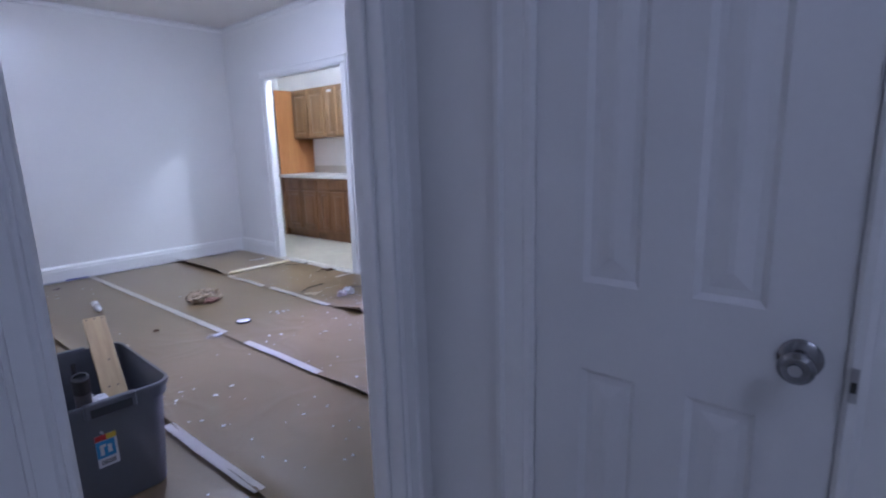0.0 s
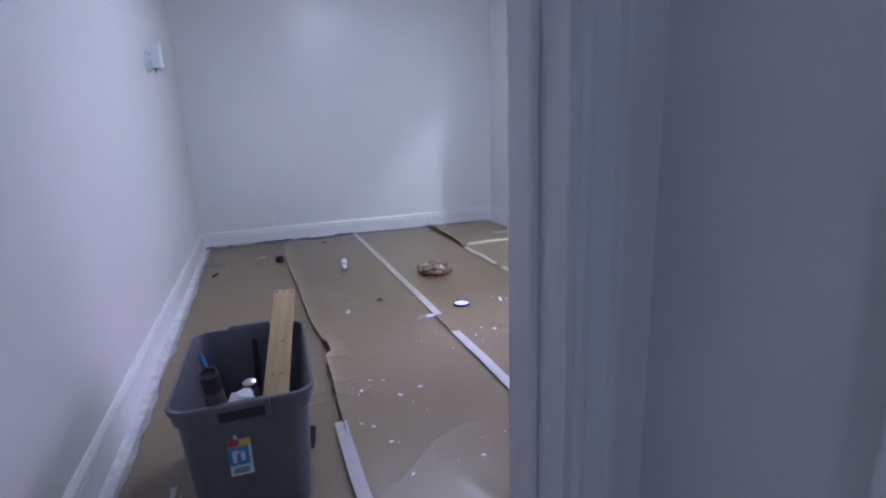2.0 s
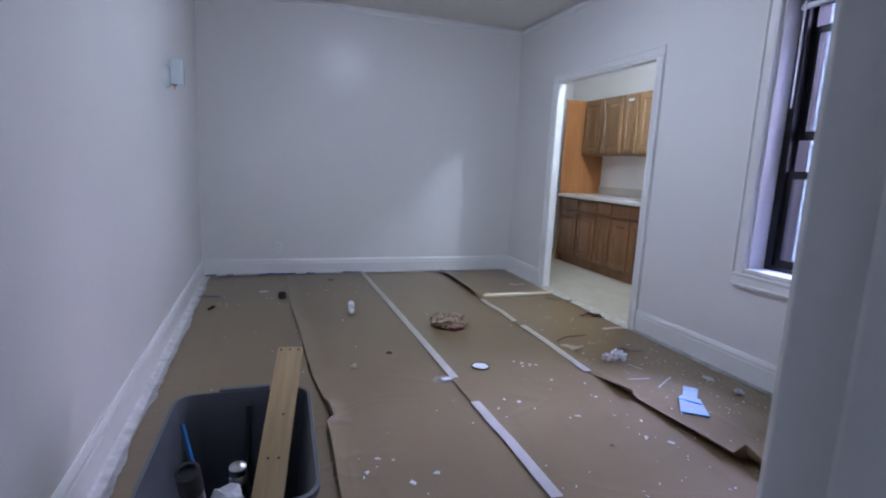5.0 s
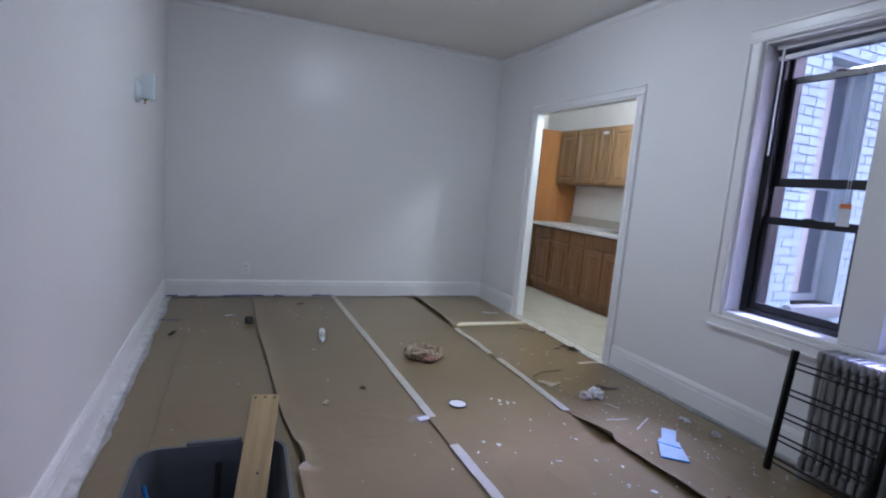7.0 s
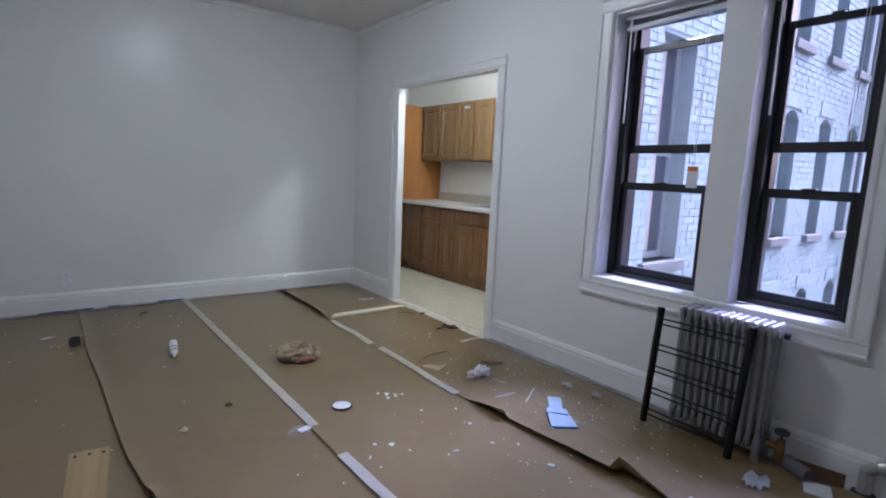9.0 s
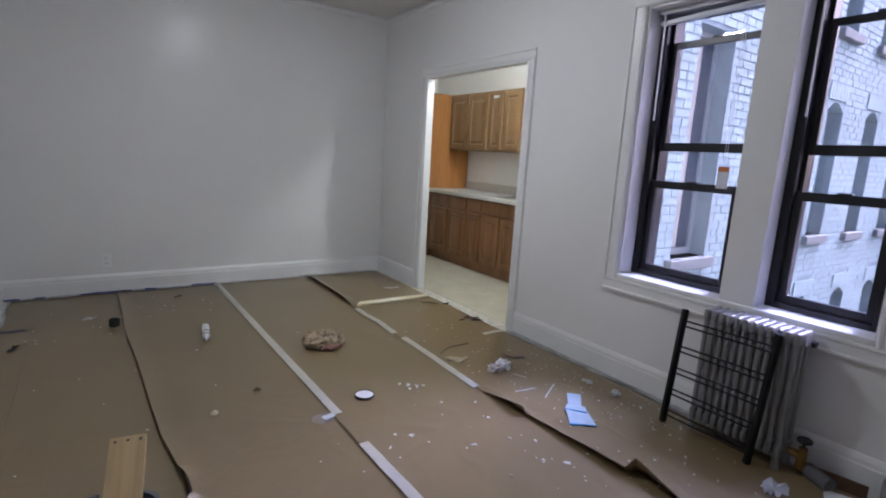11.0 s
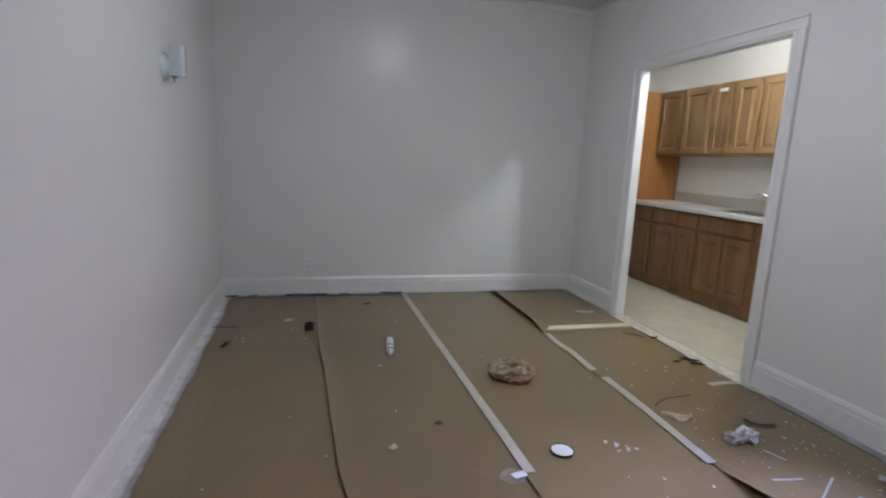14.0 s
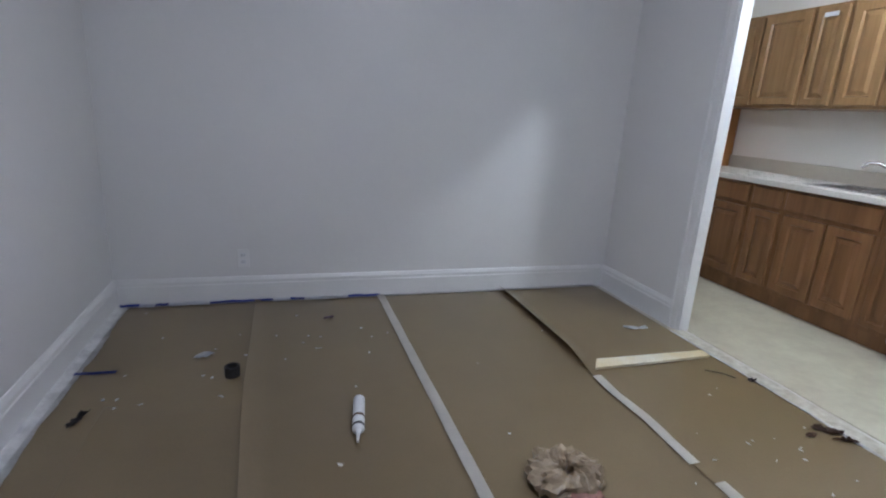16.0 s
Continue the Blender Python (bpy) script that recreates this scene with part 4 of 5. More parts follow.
# blue and painted tape along the foot of the north baseboard
for x0, x1, mt, lb in ((0.095, 0.202, M_BLUETAPE, "blue painter's tape along the baseboard"), (0.202, 0.291, M_PAPERW, "paint-covered tape along the baseboard"), (0.291, 0.362, M_BLUETAPE, "blue painter's tape along the baseboard"),
                       (0.362, 0.593, M_PAPERW, "paint-covered tape along the baseboard"), (0.593, 0.966, M_BLUETAPE, "blue painter's tape along the baseboard"), (0.966, 1.073, M_PAPERW, "paint-covered tape along the baseboard"), (1.073, 1.162, M_BLUETAPE, "blue painter's tape along the baseboard"),
                       (1.162, 1.446, M_PAPERW, "paint-covered tape along the baseboard"), (1.446, 1.660, M_BLUETAPE, "blue painter's tape along the baseboard")):
    bm = bmesh.new()
    n = max(3, int((x1 - x0) / 0.018))
    rows = []
    for i in range(n + 1):
        x = x0 + (x1 - x0) * i / n
        wob = 0.012 * noise.noise(Vector((x * 9, 0, 5))) + 0.007 * noise.noise(Vector((x * 31, 2, 5)))
        rows.append([bm.verts.new(p) for p in ((x, NY - 0.043 + wob - (0.012 if mt is M_PAPERW else 0), 0.014), (x, NY - 0.027, 0.014 + abs(wob)), (x, NY - 0.0225, 0.021 + 0.7 * wob))])
    for a, b in zip(rows, rows[1:]):
        for i in range(2):
            bm.faces.new((a[i], b[i], b[i + 1], a[i + 1]))
    bmesh.ops.solidify(bm, geom=bm.faces[:], thickness=0.0008)
    solid("baseboard_tape", bm, mt, lb, "tape", group="tape along the north baseboard")



def ragged(p0, p1, side, width, seed, label):
    """A smear of dried paint with an uneven edge, along the foot of a baseboard."""
    p0, p1, side = Vector(p0), Vector(p1), Vector(side)
    n = int((p1 - p0).length / 0.012)
    bm = bmesh.new()
    rows = []
    for i in range(n + 1):
        p = p0.lerp(p1, i / n)
        k = p.x + p.y
        w = width * max(0.06, 0.55 + 0.9 * noise.noise(Vector((k * 2.1, seed, 0))) + 0.22 * noise.noise(Vector((k * 9, seed, 3))) + 0.1 * noise.noise(Vector((k * 34, seed, 5))))
        row = []
        for f in (0, 0.5, 1):
            q = p + side * (w * f)
            row.append(bm.verts.new((q.x, q.y, paper_top(q.x, q.y) + 0.0035 - 0.001 * f)))
        rows.append(row)
    for a, b in zip(rows, rows[1:]):
        for i in range(2):
            bm.faces.new((a[i], b[i], b[i + 1], a[i + 1]))
    bmesh.ops.solidify(bm, geom=bm.faces[:], thickness=0.003)
    bmesh.ops.recalc_face_normals(bm, faces=bm.faces)
    return solid("paint_smear", bm, M_SMEAR, label, "paint smear", group="paint smears along the walls")


ragged((WX + 0.062, SY + 0.05, 0), (WX + 0.062, NY - 0.05, 0), (1, 0, 0), 0.042, 1.0, "ragged white paint smear along the west floor strip")
ragged((1.68, NY - 0.021, 0), (EX - 0.08, NY - 0.021, 0), (0, -1, 0), 0.03, 2.0, "ragged white paint smear below the north baseboard")
ragged((EX - 0.021, KO0 - 0.09, 0), (EX - 0.021, 3.7, 0), (-1, 0, 0), 0.085, 3.0, "ragged white paint smear below the east baseboard")
ragged((EX - 0.07, KO1 - 0.02, 0), (EX - 0.07, KO0 + 0.02, 0), (-1, 0, 0), 0.025, 4.0, "ragged white paint smear beside the threshold")

# ---- grey tote with offcuts ----
root = thing("storage_tote", "grey plastic storage tote without lid, holding offcuts", "storage bin", (0.607, 3.435, 0.014), -1.5)
root.scale = (0.93, 1.01, 1.0)


def rounded(w, d, r, n=5):
    pts = []
    for cx, cy, a0 in ((w / 2 - r, d / 2 - r, 0), (-w / 2 + r, d / 2 - r, 90), (-w / 2 + r, -d / 2 + r, 180), (w / 2 - r, -d / 2 + r, 270)):
        for i in range(n + 1):
            a = radians(a0 + 90 * i / n)
            pts.append((cx + r * math.cos(a), cy + r * math.sin(a)))
    return pts


TW, TD, TH = 0.45, 0.62, 0.42
bm = bmesh.new()
levels = [(0.355, 0.52, 0.05, 0.0), (0.365, 0.53, 0.055, 0.012), (0.41, 0.575, 0.06, TH - 0.06), (0.43, 0.6, 0.06, TH - 0.055), (0.435, 0.605, 0.06, TH - 0.02), (TW, TD, 0.065, TH - 0.018), (TW + 0.004, TD + 0.004, 0.066, TH - 0.006),
          (TW, TD, 0.065, TH), (0.43, 0.6, 0.06, TH), (0.424, 0.594, 0.058, TH - 0.01), (0.405, 0.57, 0.056, TH - 0.06), (0.355, 0.52, 0.05, 0.02)]
loops = [[bm.verts.new((x, y, z)) for x, y in rounded(w, d, r)] for w, d, r, z in levels]
k = len(loops[0])
for a, b in zip(loops, loops[1:]):
    for i in range(k):
        j = (i + 1) % k
        bm.faces.new((a[i], a[j], b[j], b[i]))
bm.faces.new(list(reversed(loops[0])))
bm.faces.new(loops[-1])
bmesh.ops.recalc_face_normals(bm, faces=bm.faces)
part("tub", bm, M_TOTE, root, "", True)
for s in (-1, 1):
    yy = s * (TD / 2 + 0.006)
    a, b = sorted((yy - s * 0.012, yy + s * 0.012))
    h = part("handle", made((-0.085, a, TH - 0.05, 0.085, b, TH + 0.008), bev=0.006), M_TOTE, root)
    a, b = sorted((yy + s * 0.011, yy + s * 0.0135))
    # Dark plate stands for the shade in the grip hollow.
    part("handle_slot", made((-0.068, a, TH - 0.042, 0.068, b, TH - 0.012)), M_HOLLOWSHADE, h, "dark plate for the shade in the grip")
lab = part("label_sticker", made((-0.062, -0.2865, 0.17, 0.008, -0.285, 0.29)), M_WHITE, root, "product sticker with red, yellow and blue print")
part("print", made((-0.062, -0.288, 0.27, -0.025, -0.2866, 0.29)), M_RED, lab)
part("print", made((-0.025, -0.288, 0.27, 0.008, -0.2866, 0.29)), M_YELLOW, lab)
part("print", made((-0.062, -0.288, 0.205, 0.0, -0.2866, 0.268)), M_LABELBLUE, lab)
part("print", made((-0.05, -0.2888, 0.215, -0.038, -0.2881, 0.255), (-0.05, -0.2888, 0.245, -0.03, -0.2881, 0.255), (-0.025, -0.2888, 0.22, -0.012, -0.2881, 0.25)), M_WHITE, lab)
part("print", made(*[(-0.05 + i * 0.006, -0.288, 0.178, -0.047 + i * 0.006, -0.2866, 0.196) for i in range(8)]), M_DARK, lab)

P0, P1 = Vector((0.66, 3.2, 0.2)), Vector((0.767, 3.846, 0.53))
bm = bmesh.new()
m = Matrix.Translation((P0 + P1) / 2) @ (P1 - P0).to_track_quat("Y", "Z").to_matrix().to_4x4()
L = (P1 - P0).length
root = thing("pine_board", "nail-marked pine offcut standing in the tote", "wood offcut")
root.matrix_basis = m
b = part("board", made((-0.043, -L / 2, -0.01, 0.043, L / 2, 0.012), bev=0.003), M_PINE, root)
for x, y in ((-0.03, L / 2 - 0.015), (0.03, L / 2 - 0.015), (0.0, L / 2 - 0.014), (-0.015, -0.07), (0.015, -0.07), (0.01, 0.08)):
    # Dark discs on the wood paint in the shade of nail holes.
    part("nail_hole", rod(bmesh.new(), (x, y, 0.0118), (x, y, 0.0126), 0.004, seg=8), M_DARK, root)
bm = bmesh.new()
lathe(bm, [(0.016, 0.0), (0.024, 0.0), (0.024, 0.42), (0.019, 0.42), (0.017, 0.02), (0.016, 0.0)], 20)
tb = solid("metal_tube", bm, M_TUBE, "grey metal tube leaning in the tote", "tube", smooth=True)
tb.matrix_basis = Matrix.Translation((0.555, 3.267, 0.15)) @ (Vector((0.525, 3.107, 0.57)) - Vector((0.555, 3.267, 0.15))).to_track_quat("Z", "Y").to_matrix().to_4x4()
bm = bmesh.new()
lathe(bm, [(0.0166, 0.03), (0.0182, 0.415)], 20)
part("end_sleeve", lathe(bmesh.new(), [(0.0185, 0.36), (0.0255, 0.36), (0.0258, 0.422), (0.0185, 0.423), (0.0183, 0.36)], 20), M_DARK, tb, "black rubber end sleeve", True)
# The shade down the tube is drawn as a dark core.
bore = part("bore", bm, M_HOLLOWSHADE, tb, "dark core for the shade inside the tube", True)
bm = bmesh.new()
lathe(bm, [(0, 0), (0.028, 0), (0.028, 0.17), (0.02, 0.18), (0.024, 0.185), (0.024, 0.205), (0.012, 0.212), (0, 0.213)], 20)
cn = solid("spray_can", bm, M_STEEL, "small silver canister in the tote", "canister", smooth=True)
cn.matrix_basis = pose(0.620, 3.487, 0.13, 8, -4, 0)
bm = rod(bmesh.new(), (0.445, 3.602, 0.405), (0.565, 3.352, 0.12), 0.0065)
solid("blue_rod", bm, M_BLUE, "thin blue plastic rod in the tote", "rod", smooth=True)


def crumple(name, at, r, h, material, label, category, seed, flat=0.5, sub=3, amp=0.35):
    bm = bmesh.new()
    bmesh.ops.create_icosphere(bm, subdivisions=sub, radius=1)
    for v in bm.verts:
        n = v.co.normalized()
        k = 1 + amp * noise.noise(n * 1.9 + Vector((seed, 0, 0))) + amp * 0.6 * noise.noise(n * 5.2 + Vector((0, seed, 0)))
        v.co = Vector((n.x * r * k, n.y * r * k * 0.8, max(-h * flat, n.z * h * k)))
    lo = min(v.co.z for v in bm.verts)
    for v in bm.verts:
        v.co.z -= lo
    return solid(name, bm, material, label, category, at)


crumple("crumpled_paper", (0.577, 3.217, 0.30), 0.062, 0.06, M_PAPERW, "crumpled white paper in the tote", "paper", 3.1, 0.6, 3, 0.9)
# Dark filler heap, added only to carry the can and the paper.
crumple("rubbish", (0.605, 3.402, 0.034), 0.165, 0.13, M_DARK, "dark heap added to carry things in the tote", "rubbish", 7.7, 0.6, 3, 0.5)
solid("nail_bar", rod(bmesh.new(), (0.615, 3.632, 0.04), (0.630, 3.697, 0.40), 0.009), M_DARK, "dark steel bar standing in the tote", "bar", smooth=True)

# ---- loose things on the paper ----


def on(x, y, up=0.002):
    return (x, y, paper_top(x, y) + up)


# caulk tube
root = thing("caulk_tube", "white caulk tube with a cut nozzle on the paper", "caulk tube", on(1.345, 6.15, 0.026))
d = Vector((-0.03, -0.20, 0)).to_track_quat("Z", "Y").to_matrix().to_4x4()
root.matrix_basis = root.matrix_basis @ d
bm = bmesh.new()
lathe(bm, [(0, 0.01), (0.021, 0.01), (0.021, 0.0), (0.0245, 0.0), (0.0245, 0.21), (0.02, 0.216), (0.012, 0.224)], 20)
part("barrel", bm, M_WHITE, root, "", True)
bm = bmesh.new()
lathe(bm, [(0.012, 0.224), (0.009, 0.235), (0.004, 0.29), (0, 0.29)], 14)
part("nozzle", bm, M_WHITE, root, "", True)
bm = bmesh.new()
lathe(bm, [(0.0246, 0.13), (0.0251, 0.13), (0.0251, 0.145), (0.0246, 0.145)], 20)
part("band", bm, M_BROWN, root, "dark printed band", True)
bm = bmesh.new()
lathe(bm, [(0.0246, 0.19), (0.0251, 0.19), (0.0251, 0.205), (0.0246, 0.205)], 20)
part("band", bm, M_DARK, root, "dark printed band", True)
# tin lid
root = thing("tin_lid", "round paint tin lid, white inside with dark rim", "lid", on(1.905, 4.705, 0.004))
root.scale = (0.8, 0.8, 1)
bm = bmesh.new()
lathe(bm, [(0, 0), (0.066, 0), (0.068, 0.004), (0.066, 0.009), (0.063, 0.009), (0.062, 0.004)], 32)
part("rim", bm, M_DARK, root, "dark rim", True)
bm = bmesh.new()
lathe(bm, [(0.0, 0.0045), (0.0615, 0.0045), (0.0615, 0.006), (0.0, 0.0062)], 32)
part("disc", bm, M_WHITE, root, "", True)
# moulding offcut with a mitred end
bm = bmesh.new()
pts = [(2.565, 6.225), (2.63, 6.315), (3.31, 6.3), (3.305, 6.235)]
lo = [bm.verts.new((x, y, paper_top(x, y) + 0.003)) for x, y in pts]
hi = [bm.verts.new((x, y, paper_top(x, y) + 0.018)) for x, y in pts]
bm.faces.new(hi)
bm.faces.new(list(reversed(lo)))
for i in range(4):
    j = (i + 1) % 4
    bm.faces.new((lo[i], lo[j], hi[j], hi[i]))
bmesh.ops.recalc_face_normals(bm, faces=bm.faces)
solid("wood_strip", bm, surface("part_painted_pine", (0.78, 0.76, 0.68), 0.5, 0, 0.06, 3, 40, 0.06, 0.4, (1, 1, 1), (0.66, 0.54, 0.27)), "half-painted pine strip with a mitred end", "wood strip")
# crumpled tan plastic
root = thing("plastic_bundle", "crumpled tan plastic bundle with a pinkish rag inside", "plastic bundle", on(1.99, 5.53, 0.0))
root.scale = (1.0, 1.0, 0.78)
bm = bmesh.new()
SEG, RING = 40, 16
rings = []
for i in range(SEG):
    a = 2 * math.pi * i / SEG
    ring = []
    for j in range(RING):
        b = 2 * math.pi * j / RING
        p = Vector((math.cos(a) * 2.2, math.sin(a) * 2.2, 0)) + Vector((math.cos(a) * math.cos(b), math.sin(a) * math.cos(b), math.sin(b)))
        w = 1 + 0.55 * noise.noise(p * 1.1) + 0.45 * noise.noise(p * 3.1)
        rr = 0.085 + 0.02 * noise.noise(Vector((math.cos(a), math.sin(a), 8)))
        x = math.cos(a) * (rr + 0.055 * w * math.cos(b))
        y = math.sin(a) * (rr * 0.85 + 0.05 * w * math.cos(b))
        z = max(0.0, 0.045 + 0.052 * w * math.sin(b))
        ring.append(bm.verts.new((x, y, z)))
    rings.append(ring)
for i in range(SEG):
    for j in range(RING):
        bm.faces.new((rings[i][j], rings[(i + 1) % SEG][j], rings[(i + 1) % SEG][(j + 1) % RING], rings[i][(j + 1) % RING]))
part("wrapping", bm, M_BAG, root, "crumpled tan plastic")
bm = bmesh.new()
bmesh.ops.create_icosphere(bm, subdivisions=3, radius=1)
for v in bm.verts:
    n = v.co.normalized()
    k = 1 + 0.4 * noise.noise(n * 2.5)
    v.co = Vector((n.x * 0.07 * k + 0.01, n.y * 0.045 * k - 0.105, max(0.002, 0.026 + n.z * 0.03 * k)))
part("rag", bm, M_PINK, root, "pinkish rag")


def scrap(name, x, y, w, d, material, label, category, seed, rz=0, curl=0.01, lobes=9):
    """A torn flat scrap with an uneven outline and a little curl."""
    bm = bmesh.new()
    n = 28
    ring = []
    cen = bm.verts.new((0, 0, 0.003))
    for i in range(n):
        a = 2 * math.pi * i / n
        k = 1 + 0.5 * noise.noise(Vector((math.cos(a) * 1.7 + seed, math.sin(a) * 1.7, seed))) + 0.2 * noise.noise(Vector((math.cos(a) * 5, math.sin(a) * 5 + seed, 1)))
        ring.append(bm.verts.new((w / 2 * k * math.cos(a), d / 2 * k * math.sin(a), 0.003 + curl * abs(noise.noise(Vector((math.cos(a) * 2, seed, math.sin(a) * 2)))))))
    for i in range(n):
        bm.faces.new((cen, ring[i], ring[(i + 1) % n]))
    bmesh.ops.solidify(bm, geom=bm.faces[:], thickness=0.001)
    bmesh.ops.recalc_face_normals(bm, faces=bm.faces)
    return solid(name, bm, material, label, category, on(x, y, 0.002), rz)


scrap("paper_scrap", 0.652, 6.735, 0.09, 0.05, M_PAPERW, "small white paper scrap", "paper scrap", 1.0, 30)
scrap("paper_scrap", 3.117, 6.674, 0.13, 0.05, M_PAPERW, "peeled white paint flake", "paint flake", 2.0, -15)
scrap("paper_scrap", 3.194, 6.657, 0.07, 0.04, M_PAPERW, "peeled white paint flake", "paint flake", 2.6, 25)
scrap("paper_scrap", 2.655, 4.885, 0.15, 0.08, M_CREAM, "torn cream paper scrap", "paper scrap", 3.0, -30, 0.025)
scrap("paper_scrap", 3.065, 3.11, 0.15, 0.09, M_PAPERW, "torn white paper scrap", "paper scrap", 4.0, 10, 0.03)
scrap("paper_scrap", 3.207, 4.032, 0.1, 0.05, M_PAPERW, "curled white paint flake", "paint flake", 5.0, 20, 0.02)
scrap("paper_scrap", 3.19, 4.23, 0.08, 0.06, M_PAPERW, "curled white paint flake", "paint flake", 5.7, 60, 0.02)
crumple("tissue", on(2.855, 4.64, 0.0), 0.05, 0.04, M_PAPERW, "crumpled white tissue on brown paper", "tissue", 5.0, 0.5, 3, 0.5)
crumple("plastic_film", on(2.784, 4.638, 0.0), 0.045, 0.03, surface("mauve_film", (0.6, 0.53, 0.55), 0.3, 0, 0.15, 20, 60, 0.2), "crumpled mauve plastic film", "plastic film", 9.0, 0.5, 3, 0.6)
# pale blue folded paper
root = thing("folded_paper", "pale blue folded paper strip", "paper", on(2.84, 4.01, 0.003), -43)
for quad, z0, z1 in ((((-0.04, 0.03), (0.03, 0.03), (0.045, 0.2), (-0.035, 0.205)), 0.004, 0.002), (((-0.065, -0.02), (0.052, -0.035), (0.05, 0.04), (-0.05, 0.045)), 0.012, 0.009),
                     (((-0.05, -0.165), (0.085, -0.15), (0.055, -0.02), (-0.06, -0.015)), 0.003, 0.012)):
    bm = bmesh.new()
    bm.faces.new([bm.verts.new((x, y, z0 if i < 2 else z1)) for i, (x, y) in enumerate(quad)])
    bmesh.ops.subdivide_edges(bm, edges=bm.edges[:], cuts=5, use_grid_fill=True)
    for v in bm.verts:
        v.co.z += 0.006 * max(0.0, noise.noise(Vector((v.co.x * 20, v.co.y * 14, z1 * 300))))
    bmesh.ops.solidify(bm, geom=bm.faces[:], thickness=0.0015)
    bmesh.ops.recalc_face_normals(bm, faces=bm.faces)
    f = part("fold", bm, M_BLUEP, root)
    (xa, ya), (xb, yb) = quad[:2]
    part("edge", bar(bmesh.new(), Vector((xa, ya, z0)), Vector((xb, yb, z0)), 0.007, 0.005), M_LABELBLUE, f, "deep blue folded edge")
# clear wrapper
crumple("clear_wrapper", on(1.62, 4.574, 0.0), 0.055, 0.013, M_WRAP, "clear plastic wrapper with a white label", "wrapper", 12.0, 0.4, 3, 0.5)
solid("wrapper_label", made((-0.03, -0.018, 0, 0.03, 0.018, 0.003)), M_PAPERW, "small printed white label", "label", on(1.639, 4.565, 0.013), 15)
# dark tape core
bm = bmesh.new()
lathe(bm, [(0.026, 0), (0.034, 0.0), (0.034, 0.05), (0.026, 0.05), (0.026, 0.0)], 24)
solid("tape_core", bm, M_DARK, "dark tape roll standing on the paper", "tape roll", on(0.806, 6.51, 0.0), smooth=True)
scrap("dark_scrap", 1.294, 7.111, 0.06, 0.035, M_PURPLE, "small dark blue scrap", "scrap", 6.0, 20, 0.03)
scrap("dark_scrap", 0.268, 6.257, 0.035, 0.11, M_DARK, "small dark hooked scrap", "scrap", 7.0, -20, 0.03)
scrap("brown_chip", 3.289, 5.557, 0.12, 0.05, M_BROWN, "broken brown wood chip", "wood chip", 8.0, -35, 0.03)
scrap("brown_chip", 3.307, 5.477, 0.10, 0.025, M_BROWN, "broken brown wood sliver", "wood chip", 8.8, -20, 0.03)
scrap("brown_chip", 3.193, 5.543, 0.06, 0.03, M_BROWN, "small brown wood chip", "wood chip", 9.3, 10, 0.01)
scrap("dark_scrap", 3.331, 5.976, 0.05, 0.03, M_DARK, "small dark scrap on the threshold", "scrap", 10.0, 0, 0.03)
solid("thin_wire", tube_path(bmesh.new(), [on(2.62, 5.01, 0.006), on(2.67, 5.04, 0.01), on(2.73, 5.065, 0.012), on(2.91, 5.085, 0.008)], 0.0025, 6), M_DARK, "bent piece of dark wire", "wire", smooth=True)
solid("thin_wire", tube_path(bmesh.new(), [on(3.16, 6.119, 0.005), on(3.227, 6.062, 0.008), on(3.265, 6.014, 0.005)], 0.0025, 6), M_DARK, "short piece of dark wire", "wire", smooth=True)
tape([(3.002, 4.807), (3.011, 4.753), (3.044, 4.724), (3.114, 4.716)], 0.03, M_PURPLE, "curved piece of dark purple tape", 0.006, "purple_tape", "scraps")
tape([(2.693, 4.343), (2.834, 4.322)], 0.012, M_PAPERW, "narrow white paint peeling", 0.003, "paint_peel", "paint peelings")
tape([(2.796, 4.202), (2.975, 4.305)], 0.010, M_PAPERW, "narrow white paint peeling", 0.003, "paint_peel", "paint peelings")
tape([(2.854, 4.54), (2.891, 4.452)], 0.010, M_PAPERW, "narrow white paint peeling", 0.003, "paint_peel", "paint peelings")
crumple("dust_tuft", on(1.166, 4.87, 0.0), 0.018, 0.012, M_CREAM, "small pale tuft of debris", "debris", 15.0, 0.5, 2, 0.5)
crumple("dust_tuft", on(1.417, 5.043, 0.0), 0.016, 0.01, M_BROWN, "small brown bit of debris", "debris", 16.0, 0.5, 2, 0.5)

# paint chips and drips, uncountable
rnd = random.Random(5)
vs, fs = [], []


def chip(x, y, r):
    n = rnd.randint(5, 8)
    z = paper_top(x, y) + 0.004
    base = len(vs)
    a0, st = rnd.random() * 6.28, rnd.uniform(0.25, 0.9)
    rot = rnd.random() * 3.14
    for t in range(2):
        for i in range(n):
            a = a0 + 6.28 * i / n
            k = rnd.uniform(0.25, 1.45) if t == 0 else 1
            px, py = r * math.cos(a) * k, r * st * math.sin(a) * k
            if t == 0:
                vs.append((x + px * math.cos(rot) - py * math.sin(rot), y + px * math.sin(rot) + py * math.cos(rot), z))
            else:
                q = vs[base + i]
                vs.append((q[0], q[1], z - 0.0025))
    fs.append([base + i for i in range(n)])
    for i in range(n):
        fs.append([base + n + i, base + n + (i + 1) % n, base + (i + 1) % n, base + i])


